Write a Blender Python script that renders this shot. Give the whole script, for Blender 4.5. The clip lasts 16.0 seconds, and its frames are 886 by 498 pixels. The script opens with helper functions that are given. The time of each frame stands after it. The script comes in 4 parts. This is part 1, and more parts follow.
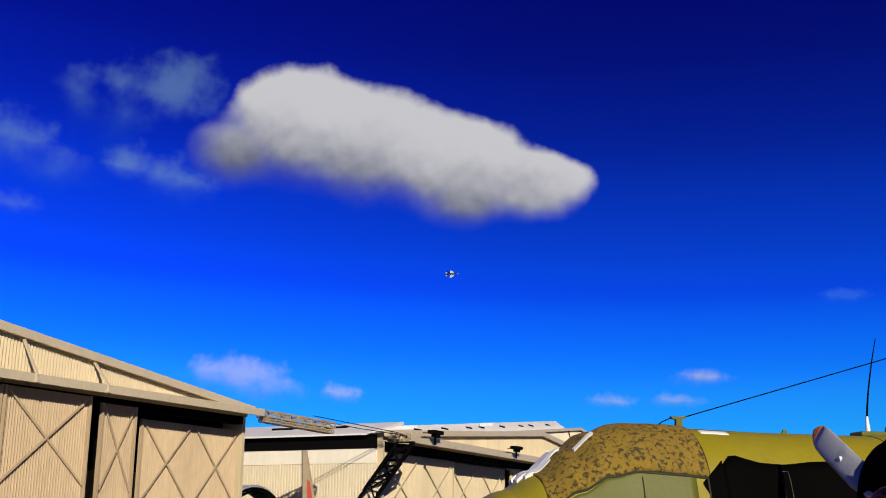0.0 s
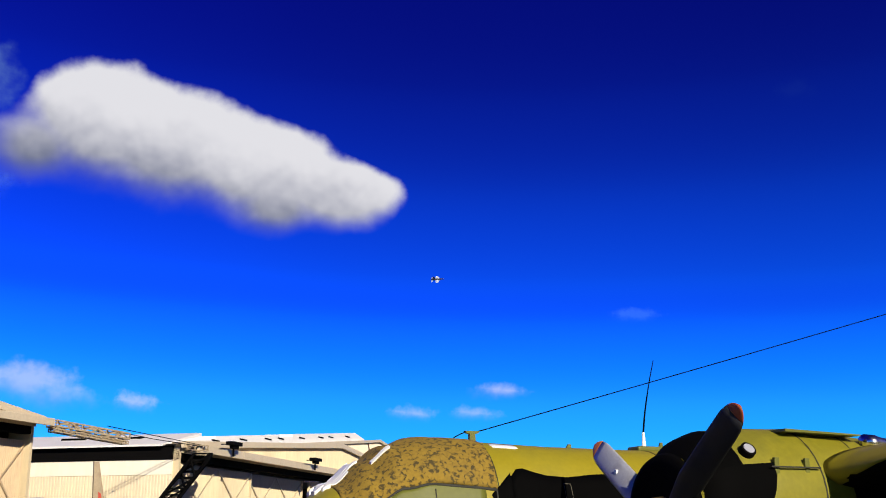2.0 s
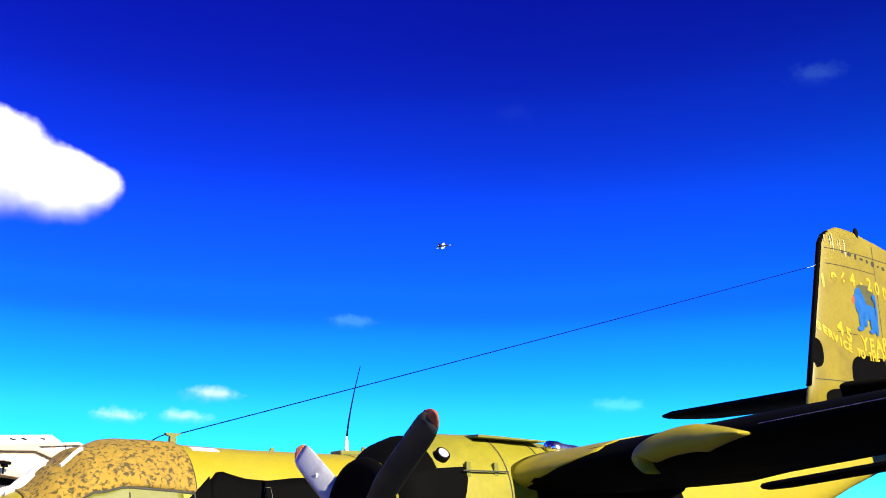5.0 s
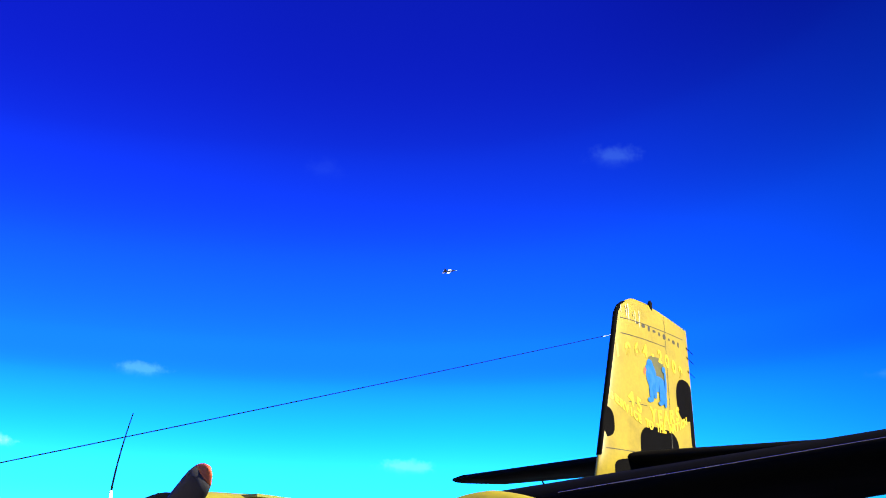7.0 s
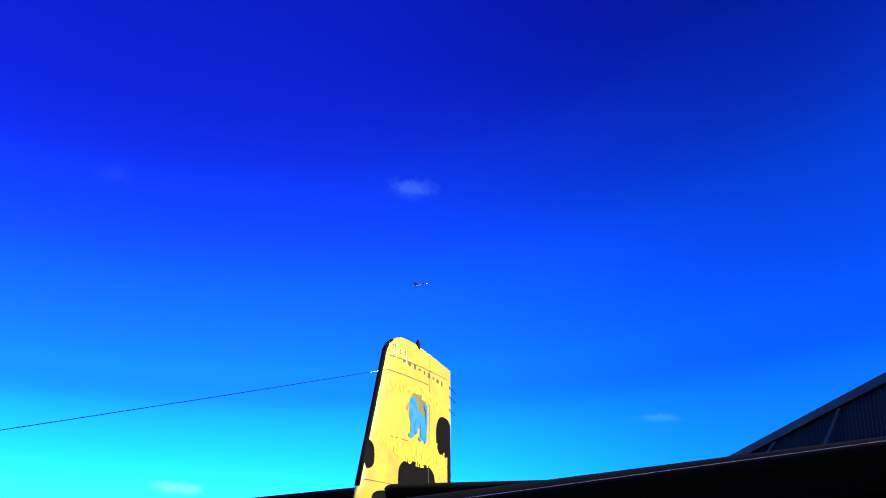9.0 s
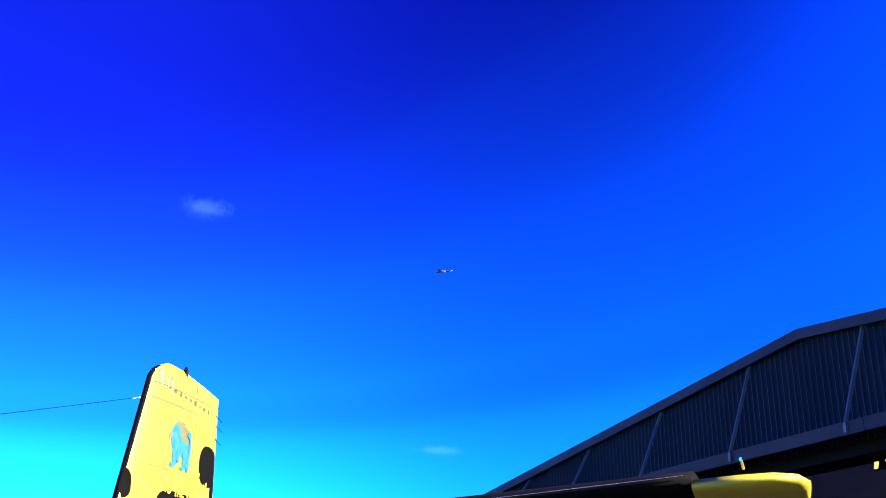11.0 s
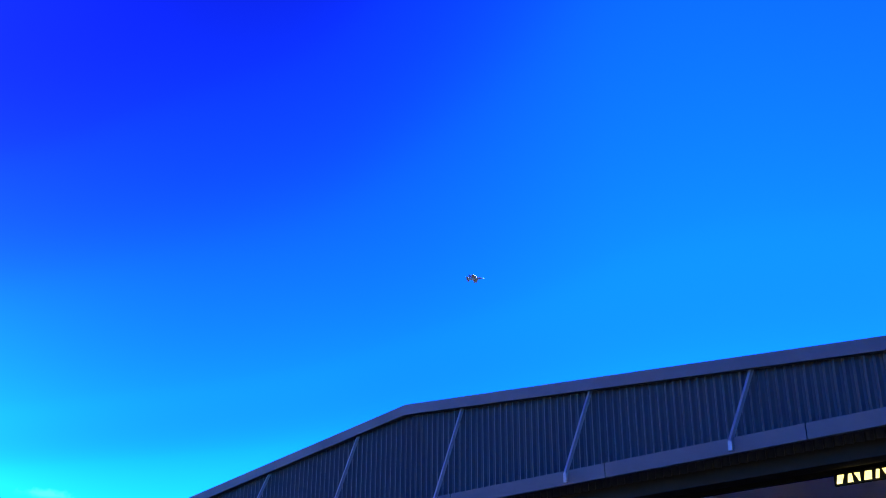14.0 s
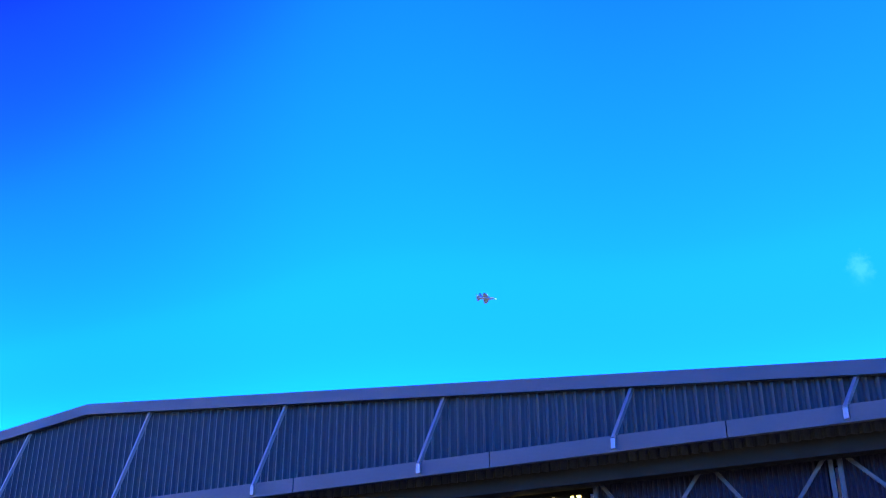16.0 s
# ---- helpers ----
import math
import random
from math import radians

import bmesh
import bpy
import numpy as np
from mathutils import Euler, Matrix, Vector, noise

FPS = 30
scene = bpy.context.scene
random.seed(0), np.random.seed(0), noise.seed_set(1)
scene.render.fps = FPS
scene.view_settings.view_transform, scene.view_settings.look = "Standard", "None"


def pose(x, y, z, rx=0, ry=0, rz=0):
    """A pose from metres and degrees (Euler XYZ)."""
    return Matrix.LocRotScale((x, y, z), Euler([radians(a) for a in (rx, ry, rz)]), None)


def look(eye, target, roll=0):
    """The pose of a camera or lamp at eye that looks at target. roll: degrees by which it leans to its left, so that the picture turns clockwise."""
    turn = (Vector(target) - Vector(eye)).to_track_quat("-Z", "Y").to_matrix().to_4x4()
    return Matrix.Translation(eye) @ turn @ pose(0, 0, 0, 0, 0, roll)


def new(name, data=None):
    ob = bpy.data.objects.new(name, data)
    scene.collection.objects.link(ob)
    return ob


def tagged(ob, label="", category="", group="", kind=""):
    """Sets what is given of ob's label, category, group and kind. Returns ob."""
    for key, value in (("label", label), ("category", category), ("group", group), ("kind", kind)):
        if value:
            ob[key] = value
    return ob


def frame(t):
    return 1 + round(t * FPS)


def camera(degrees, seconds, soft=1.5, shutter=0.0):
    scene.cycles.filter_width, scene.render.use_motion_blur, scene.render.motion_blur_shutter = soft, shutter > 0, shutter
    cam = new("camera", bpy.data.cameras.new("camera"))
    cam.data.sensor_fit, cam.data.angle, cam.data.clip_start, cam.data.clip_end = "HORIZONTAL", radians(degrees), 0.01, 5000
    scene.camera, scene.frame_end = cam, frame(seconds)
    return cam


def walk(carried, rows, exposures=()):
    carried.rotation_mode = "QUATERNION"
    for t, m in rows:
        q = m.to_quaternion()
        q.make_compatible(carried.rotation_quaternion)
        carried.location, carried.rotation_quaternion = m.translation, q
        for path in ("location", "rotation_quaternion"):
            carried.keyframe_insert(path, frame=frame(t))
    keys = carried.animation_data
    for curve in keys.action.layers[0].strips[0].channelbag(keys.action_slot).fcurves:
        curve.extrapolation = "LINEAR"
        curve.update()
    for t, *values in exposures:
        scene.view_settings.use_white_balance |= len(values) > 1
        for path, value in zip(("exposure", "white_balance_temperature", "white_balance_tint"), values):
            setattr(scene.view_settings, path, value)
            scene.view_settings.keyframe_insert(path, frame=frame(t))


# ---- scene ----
cam = camera(44.56, 16.0, soft=1.0)
PATH = [
    (0, (-0.343, -1.539, 2.003), (-0.3221, 0.3987, 2.4994), 0.38),
    (0.5, (-0.348, -1.595, 1.995), (-0.2360, 0.3357, 2.5058), 0.37),
    (1, (-0.352, -1.800, 1.985), (-0.1446, 0.1198, 2.5053), 0.21),
    (1.5, (-0.364, -1.864, 1.987), (-0.0731, 0.0450, 2.5066), 0.09),
    (2, (-0.374, -1.928, 1.991), (0.0001, -0.0322, 2.5080), -0.14),
    (2.5, (-0.379, -1.923, 1.985), (0.0807, -0.0452, 2.4964), -0.30),
    (3, (-0.371, -2.005, 1.990), (0.1804, -0.1490, 2.4937), -0.62),
    (3.5, (-0.422, -2.167, 1.978), (0.2131, -0.3370, 2.4773), -0.48),
    (3.7, (-0.427, -2.180, 1.982), (0.2401, -0.3611, 2.4786), -0.63),
    (5.8, (-0.232, -1.859, 1.957), (0.7609, -0.2206, 2.5314), -0.72),
    (6, (-0.233, -1.821, 1.956), (0.7982, -0.2128, 2.5486), -0.72),
    (6.5, (-0.059, -1.604, 2.003), (1.0390, -0.0573, 2.6363), -0.64),
    (7, (0.171, -1.301, 2.072), (1.3216, 0.2128, 2.6914), -0.02),
    (7.5, (0.261, -1.246, 2.093), (1.4885, 0.2027, 2.7206), 0.32),
    (8, (0.159, -1.517, 2.063), (1.4444, -0.1210, 2.6936), 0.71),
    (8.5, (0.014, -1.863, 2.011), (1.3617, -0.5284, 2.6456), 1.00),
    (9, (-0.258, -2.248, 1.999), (1.1608, -1.0069, 2.6670), 0.76),
    (9.2, (-0.285, -2.334, 2.002), (1.1526, -1.1161, 2.6745), 0.89),
    (11.5, (-0.228, -2.820, 2.041), (1.4312, -1.9823, 2.7779), 0.13),
    (12, (-0.344, -2.959, 2.048), (1.3450, -2.1951, 2.7990), 0.39),
    (12.5, (-0.431, -3.193, 2.047), (1.2924, -2.5235, 2.8094), 0.45),
    (13, (-0.373, -3.180, 2.054), (1.3719, -2.6098, 2.8479), 0.42),
    (13.5, (-0.263, -3.168, 2.064), (1.5118, -2.7166, 2.8668), 0.90),
    (14, (-0.369, -3.152, 2.042), (1.4292, -2.8408, 2.8599), 0.39),
    (14.5, (-0.536, -2.975, 2.027), (1.2827, -2.8265, 2.8459), -0.28),
    (15, (-0.600, -2.901, 2.032), (1.2186, -2.9312, 2.8626), -0.07),
    (15.5, (-0.641, -2.822, 2.041), (1.1701, -2.9772, 2.8762), 0.74),
    (16, (-0.492, -2.767, 2.039), (1.3052, -3.0239, 2.8789), -0.23),
]
EXPOSURE = [(0, -0.4), (0.5, -0.14), (1, -0.02), (3.5, 0.24), (6, 1.7), (7, 1.75), (8.5, 1.9), (9, 2.05), (11.5, 2.9), (12.5, 3.3), (13.5, 3.65), (14.5, 4.05), (15.5, 4.5), (16, 4.8)]
walk(cam, [(t, look(eye, target, roll)) for t, eye, target, roll in PATH], EXPOSURE)

# ---- world and sun ----
SUN_AZ, SUN_EL = 167.0, 24.0          # clockwise from +y
world = bpy.data.worlds.new("sky")
scene.world = world
world.use_nodes = True
wn = world.node_tree
wn.nodes.clear()
sky = wn.nodes.new("ShaderNodeTexSky")
sky.sky_type = "NISHITA"
sky.sun_disc = False
sky.sun_elevation = radians(SUN_EL)
sky.sun_rotation = radians(SUN_AZ)
sky.air_density, sky.dust_density, sky.ozone_density = 1.0, 0.0, 4.0
# deep blue overhead, paler low down and towards the sun
look_way = wn.nodes.new("ShaderNodeTexCoord")
split = wn.nodes.new("ShaderNodeSeparateXYZ")
wn.links.new(look_way.outputs["Generated"], split.inputs[0])


def sky_maths(op, a, b):
    n = wn.nodes.new("ShaderNodeMath")
    n.operation = op
    for k, v in enumerate((a, b)):
        if isinstance(v, (int, float)):
            n.inputs[k].default_value = v
        elif v is not None:
            wn.links.new(v, n.inputs[k])
    return n.outputs[0]


# how the sky changes round the horizon: (bearing, lift of the tones, their spread, brightness and extra blue in stops)
ROUND = ((-180, -1, 0.8, -0.8, 0), (-110, -1.5, 1, 0, 0.2), (-40, -1.63, 1.01, 0.49, 0.56), (0, -0.53, 1.04, 0.4, 0.17), (25, 0.22, 1.04, 0.34, -0.08), (45, 0.95, 0.97, 0.19, -0.25), (60, 2.6, 0.75, -0.77, -0.2), (75, 3.6, 0.56, -1.4, -0.05), (90, 6.4, 0.32, -1.43, 0.3), (110, 6.5, 0.31, -1.48, 0.3), (140, 5.5, 0.36, -1.38, 0.2), (180, -1, 0.8, -0.8, 0))
bearing = sky_maths("ADD", sky_maths("MULTIPLY", sky_maths("ARCTAN2", split.outputs["X"], split.outputs["Y"]), 0.5 / math.pi), 0.5)
around = wn.nodes.new("ShaderNodeValToRGB")
while len(around.color_ramp.elements) < len(ROUND):
    around.color_ramp.elements.new(0.5)
for mark, (deg, lift, spread, stops, bluer) in zip(around.color_ramp.elements, ROUND):
    mark.position, mark.color = (deg + 180) / 360, ((lift + 10) / 20, spread / 2, 2 ** stops / 4, 2 ** bluer / 4)
wn.links.new(bearing, around.inputs[0])
tune = wn.nodes.new("ShaderNodeSeparateColor")
wn.links.new(around.outputs[0], tune.inputs[0])
height = sky_maths("MULTIPLY", sky_maths("ARCSINE", split.outputs["Z"], None), 180 / math.pi)
lifted = sky_maths("SUBTRACT", sky_maths("MULTIPLY", tune.outputs[0], 20.0), 10.0)
spread_out = sky_maths("MULTIPLY", height, sky_maths("MULTIPLY", tune.outputs[1], 2.0))
blues = wn.nodes.new("ShaderNodeValToRGB")
wn.links.new(sky_maths("MULTIPLY", sky_maths("ADD", spread_out, lifted), 1 / 60), blues.inputs[0])
brightness = sky_maths("MULTIPLY", tune.outputs[2], 4.0)
tones = ((0, (0.1, 0.6, 1.12)), (4, (0.025, 0.4, 1.11)), (7.5, (0.005, 0.228, 1.02)), (11.5, (0, 0.085, 0.84)), (14, (0, 0.05, 0.63)), (19, (0, 0.0195, 0.36)), (24.5, (0, 0.0044, 0.19)), (35, (0, 0.001, 0.11)), (60, (0, 0, 0.06)))
while len(blues.color_ramp.elements) < len(tones):
    blues.color_ramp.elements.new(0.5)
blues.color_ramp.interpolation = around.color_ramp.interpolation = "CARDINAL"
for el_mark, (deg, rgb) in zip(blues.color_ramp.elements, tones):
    el_mark.position, el_mark.color = deg / 60, (*rgb, 1)
air = wn.nodes.new("ShaderNodeMix")
air.data_type, air.blend_type = "RGBA", "ADD"
air.inputs[0].default_value = 0.001
channels = wn.nodes.new("ShaderNodeSeparateColor")
wn.links.new(blues.outputs[0], channels.inputs[0])
mixed = wn.nodes.new("ShaderNodeCombineColor")
wn.links.new(channels.outputs[0], mixed.inputs[0])
wn.links.new(channels.outputs[1], mixed.inputs[1])
wn.links.new(sky_maths("MULTIPLY", channels.outputs[2], sky_maths("MULTIPLY", around.outputs["Alpha"], 4.0)), mixed.inputs[2])
wn.links.new(mixed.outputs[0], air.inputs[6])
wn.links.new(sky.outputs[0], air.inputs[7])
back = wn.nodes.new("ShaderNodeBackground")
back.inputs["Strength"].default_value = 1.0
wout = wn.nodes.new("ShaderNodeOutputWorld")
wn.links.new(air.outputs[2], back.inputs["Color"])
wn.links.new(brightness, back.inputs["Strength"])
wn.links.new(back.outputs[0], wout.inputs["Surface"])
sun_data = bpy.data.lights.new("sun", "SUN")
sun_data.energy, sun_data.angle, sun_data.color = 6.0, radians(0.53), (1.0, 0.9, 0.74)
sun = new("sun", sun_data)
sd = Vector((math.sin(radians(SUN_AZ)) * math.cos(radians(SUN_EL)), math.cos(radians(SUN_AZ)) * math.cos(radians(SUN_EL)), math.sin(radians(SUN_EL))))
sun.matrix_world = look(sd * 200, (0, 0, 0))


# ---- materials ----
def material(name, base, rough=0.6, metal=0.0, vary=0.15, grain=6.0, fine=60.0, bump=0.0, dirt=None, dirt_scale=0.6, dirt_amount=0.3, stretch=(1, 1, 1), spec=0.5):
    """A painted or raw surface: broad tone changes, fine grain, optional stains and relief."""
    m = bpy.data.materials.new(name)
    m.use_nodes = True
    nt = m.node_tree
    b = nt.nodes["Principled BSDF"]
    b.inputs["Roughness"].default_value = rough
    b.inputs["Metallic"].default_value = metal
    b.inputs["Specular IOR Level"].default_value = spec
    tc = nt.nodes.new("ShaderNodeTexCoord")
    mp = nt.nodes.new("ShaderNodeMapping")
    mp.inputs["Scale"].default_value = stretch
    nt.links.new(tc.outputs["Object"], mp.inputs["Vector"])
    big = nt.nodes.new("ShaderNodeTexNoise")
    big.inputs["Scale"].default_value = grain
    big.inputs["Detail"].default_value = 4
    small = nt.nodes.new("ShaderNodeTexNoise")
    small.inputs["Scale"].default_value = fine
    small.inputs["Detail"].default_value = 3
    for n in (big, small):
        nt.links.new(mp.outputs[0], n.inputs["Vector"])
    add = nt.nodes.new("ShaderNodeMath")
    add.operation = "ADD"
    nt.links.new(big.outputs["Fac"], add.inputs[0])
    nt.links.new(small.outputs["Fac"], add.inputs[1])
    ramp = nt.nodes.new("ShaderNodeMapRange")
    ramp.inputs["From Min"].default_value, ramp.inputs["From Max"].default_value = 0.6, 1.4
    ramp.inputs["To Min"].default_value, ramp.inputs["To Max"].default_value = 1 - vary, 1 + vary
    nt.links.new(add.outputs[0], ramp.inputs["Value"])
    mul = nt.nodes.new("ShaderNodeVectorMath")
    mul.operation = "SCALE"
    mul.inputs[0].default_value = base
    nt.links.new(ramp.outputs[0], mul.inputs["Scale"])
    colour = mul.outputs[0]
    if dirt:
        st = nt.nodes.new("ShaderNodeTexNoise")
        st.inputs["Scale"].default_value = dirt_scale
        st.inputs["Detail"].default_value = 6
        st.inputs["Roughness"].default_value = 0.65
        nt.links.new(mp.outputs[0], st.inputs["Vector"])
        sr = nt.nodes.new("ShaderNodeMapRange")
        sr.inputs["From Min"].default_value, sr.inputs["From Max"].default_value = 0.5, 0.72
        sr.inputs["To Max"].default_value = dirt_amount
        nt.links.new(st.outputs["Fac"], sr.inputs["Value"])
        mx = nt.nodes.new("ShaderNodeMix")
        mx.data_type = "RGBA"
        nt.links.new(sr.outputs[0], mx.inputs[0])
        nt.links.new(colour, mx.inputs[6])
        mx.inputs[7].default_value = (*dirt, 1)
        colour = mx.outputs[2]
    nt.links.new(colour, b.inputs["Base Color"])
    rr = nt.nodes.new("ShaderNodeMapRange")
    rr.inputs["From Min"].default_value, rr.inputs["From Max"].default_value = 0.3, 0.7
    rr.inputs["To Min"].default_value, rr.inputs["To Max"].default_value = max(rough - 0.1, 0.02), min(rough + 0.1, 1)
    nt.links.new(big.outputs["Fac"], rr.inputs["Value"])
    nt.links.new(rr.outputs[0], b.inputs["Roughness"])
    if bump:
        bp = nt.nodes.new("ShaderNodeBump")
        bp.inputs["Strength"].default_value = bump
        bp.inputs["Distance"].default_value = 0.01
        nt.links.new(small.outputs["Fac"], bp.inputs["Height"])
        nt.links.new(bp.outputs[0], b.inputs["Normal"])
    return m


def spotted(name, base, spot, scale):
    """Printed camouflage cloth: small dark flecks on a brown ground, softly creased."""
    m = material(name, base, 0.9, vary=0.25, grain=1.5, fine=25, bump=0.5)
    nt = m.node_tree
    b = nt.nodes["Principled BSDF"]
    old = b.inputs["Base Color"].links[0].from_socket
    tc = nt.nodes.new("ShaderNodeTexCoord")
    no = nt.nodes.new("ShaderNodeTexNoise")
    no.inputs["Scale"].default_value, no.inputs["Detail"].default_value, no.inputs["Distortion"].default_value = scale, 4.0, 0.4
    mr = nt.nodes.new("ShaderNodeMapRange")
    mr.inputs["From Min"].default_value, mr.inputs["From Max"].default_value = 0.5, 0.62
    mx = nt.nodes.new("ShaderNodeMix")
    mx.data_type = "RGBA"
    mx.inputs[7].default_value = (*spot, 1)
    nt.links.new(tc.outputs["Object"], no.inputs["Vector"])
    nt.links.new(no.outputs["Fac"], mr.inputs["Value"])
    nt.links.new(mr.outputs[0], mx.inputs[0])
    nt.links.new(old, mx.inputs[6])
    nt.links.new(mx.outputs[2], b.inputs["Base Color"])
    return m


BEIGE = material("beige_sheet", (0.64, 0.53, 0.335), 0.55, vary=0.12, grain=0.8, fine=9, dirt=(0.30, 0.24, 0.16), dirt_scale=0.5, dirt_amount=0.35, stretch=(1, 1, 0.25))
DOOR = material("brown_beige_door_sheet", (0.54, 0.405, 0.245), 0.55, vary=0.14, grain=0.8, fine=9, dirt=(0.24, 0.17, 0.1), dirt_scale=0.5, dirt_amount=0.4, stretch=(1, 1, 0.25))
BEIGE_TRIM = material("beige_trim", (0.62, 0.52, 0.36), 0.5, vary=0.1, grain=1.2, fine=20, dirt=(0.25, 0.21, 0.16), dirt_scale=1.2, dirt_amount=0.3)
# next four: hangar metal darkened to near-black, shade included in the base
SHADED_SHEET = material("shaded_weathered_sheet", (0.0058, 0.008, 0.0122), 0.7, spec=0.12, vary=0.15, grain=0.8, fine=9, dirt=(0.009, 0.010, 0.014), dirt_scale=0.5, dirt_amount=0.4, stretch=(1, 1, 0.25))
SHADED_DOOR = material("shaded_door_sheet", (0.003, 0.0032, 0.0075), 0.8, spec=0.08, vary=0.15, grain=0.8, fine=9, stretch=(1, 1, 0.25))
SHADED_TRIM = material("shaded_weathered_trim", (0.0102, 0.0126, 0.0175), 0.65, spec=0.15, vary=0.12, grain=1.2, fine=20, dirt=(0.017, 0.018, 0.021), dirt_scale=1.2, dirt_amount=0.35)
SHADED_STAY = material("shaded_galvanised_stay", (0.029, 0.032, 0.041), 0.5, vary=0.15, grain=4, fine=30)
CREAM = material("cream_sheet", (0.74, 0.65, 0.47), 0.55, vary=0.08, grain=0.5, fine=8, dirt=(0.45, 0.38, 0.27), dirt_scale=0.4, dirt_amount=0.25, stretch=(1, 1, 0.25))
WHITEWALL = material("pale_cream_sheet", (0.88, 0.82, 0.66), 0.55, vary=0.06, grain=0.5, fine=8, dirt=(0.6, 0.53, 0.4), dirt_scale=0.4, dirt_amount=0.25, stretch=(1, 1, 0.25))
ROOF = material("white_roof", (0.78, 0.76, 0.72), 0.5, vary=0.06, grain=0.6, fine=8, dirt=(0.5, 0.47, 0.42), dirt_scale=0.3, dirt_amount=0.2)
STEEL = material("painted_steel", (0.34, 0.27, 0.17), 0.55, vary=0.2, grain=4, fine=40, dirt=(0.16, 0.08, 0.04), dirt_scale=3, dirt_amount=0.5)
# dark metal, taken down to near-black so it also paints doorway shade
STEEL_AND_SHADE = material("dark_steel_and_shade", (0.0025, 0.0023, 0.0023), 0.8, vary=0.3, grain=4, fine=40, spec=0.06)
RUST = material("red_oxide", (0.10, 0.03, 0.02), 0.7, vary=0.3, grain=4, fine=40)
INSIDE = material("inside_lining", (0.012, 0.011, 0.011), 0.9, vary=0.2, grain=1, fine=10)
APRON = material("asphalt_apron", (0.065, 0.065, 0.063), 0.9, vary=0.15, grain=0.15, fine=8, bump=0.3, dirt=(0.035, 0.033, 0.03), dirt_scale=0.08, dirt_amount=0.5)
TAN = material("tan_olive_paint", (0.27, 0.222, 0.011), 0.5, vary=0.1, grain=0.9, fine=14, dirt=(0.15, 0.14, 0.02), dirt_scale=0.9, dirt_amount=0.45, spec=0.35)
FIN_TAN = material("faded_fin_paint", (0.175, 0.138, 0.009), 0.55, vary=0.16, grain=0.9, fine=14, dirt=(0.08, 0.06, 0.008), dirt_scale=1.1, dirt_amount=0.5, spec=0.3)
NACELLE = material("olive_tan_paint", (0.2, 0.18, 0.012), 0.5, vary=0.16, grain=1.6, fine=14, dirt=(0.09, 0.09, 0.012), dirt_scale=1.6, dirt_amount=0.55, spec=0.35)
OLIVE = material("olive_paint", (0.115, 0.12, 0.016), 0.55, vary=0.12, grain=1.2, fine=18, dirt=(0.10, 0.11, 0.02), dirt_scale=1.1, dirt_amount=0.5, spec=0.35)
FIELD = material("dark_olive_paint", (0.055, 0.055, 0.010), 0.55, vary=0.15, grain=5, fine=40)
# camouflage black; the outer wings carry it as painted shade
BLACK = material("black_paint_and_shade", (0.0012, 0.0012, 0.0012), 0.85, vary=0.4, grain=1, fine=16, spec=0.04)
LINE = material("panel_gap", (0.02, 0.02, 0.012), 0.8, vary=0.2)
COVER = spotted("camouflage_cloth", (0.235, 0.15, 0.013), (0.05, 0.036, 0.007), 17)
WHITE = material("white_paint", (0.8, 0.8, 0.78), 0.45, vary=0.05, grain=3, fine=30, dirt=(0.5, 0.5, 0.45), dirt_scale=3, dirt_amount=0.3)
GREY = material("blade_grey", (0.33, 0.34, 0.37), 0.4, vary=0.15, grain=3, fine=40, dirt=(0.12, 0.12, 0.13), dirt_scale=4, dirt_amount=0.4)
TIP_SHADED = material("shaded_orange_tip", (0.3, 0.06, 0.015), 0.6, vary=0.2, grain=8, fine=60)
BLADE_SHADED = material("shaded_blade", (0.004, 0.004, 0.004), 0.7, vary=0.3, grain=3, fine=40)
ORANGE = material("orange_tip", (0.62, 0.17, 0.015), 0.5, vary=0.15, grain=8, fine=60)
ALLOY = material("bare_alloy", (0.72, 0.72, 0.74), 0.22, 1.0, vary=0.1, grain=3, fine=60)
BRASS = material("brass", (0.65, 0.42, 0.12), 0.35, 1.0, vary=0.15, grain=5, fine=60)
RUBBER = material("rubber", (0.02, 0.02, 0.02), 0.9, vary=0.3)
YELLOW = material("yellow_lettering", (0.36, 0.26, 0.0), 0.55, vary=0.12, grain=5, fine=40)
OUTLINE = material("faded_outline", (0.11, 0.10, 0.07), 0.6, vary=0.15, grain=5, fine=40)
PALE = material("weathered_tan", (0.36, 0.31, 0.17), 0.6, vary=0.15, grain=5, fine=40)
BLUE = material("blue_emblem", (0.003, 0.075, 0.26), 0.5, vary=0.15, grain=6, fine=50)
WIRE = material("wire", (0.002, 0.004, 0.005), 0.9, vary=0.2, spec=0.02)
# pale for the sunlit tops, near-black for the shaded body and undersides
JET_PALE = material("jet_pale_grey", (0.4, 0.46, 0.56), 0.5, vary=0.08, grain=0.5, fine=4)
JET_SHADED = material("jet_shaded_grey", (0.02, 0.023, 0.03), 0.5, vary=0.1, grain=0.5, fine=4)
JET_DARK = material("jet_dark", (0.012, 0.012, 0.015), 0.5, vary=0.2, grain=0.5, fine=4)
RED = material("red_paint", (0.45, 0.05, 0.025), 0.5, vary=0.15, grain=3, fine=30)
GLASS = material("lamp_glass", (0.85, 0.87, 0.9), 0.08, 0.6, vary=0.05)


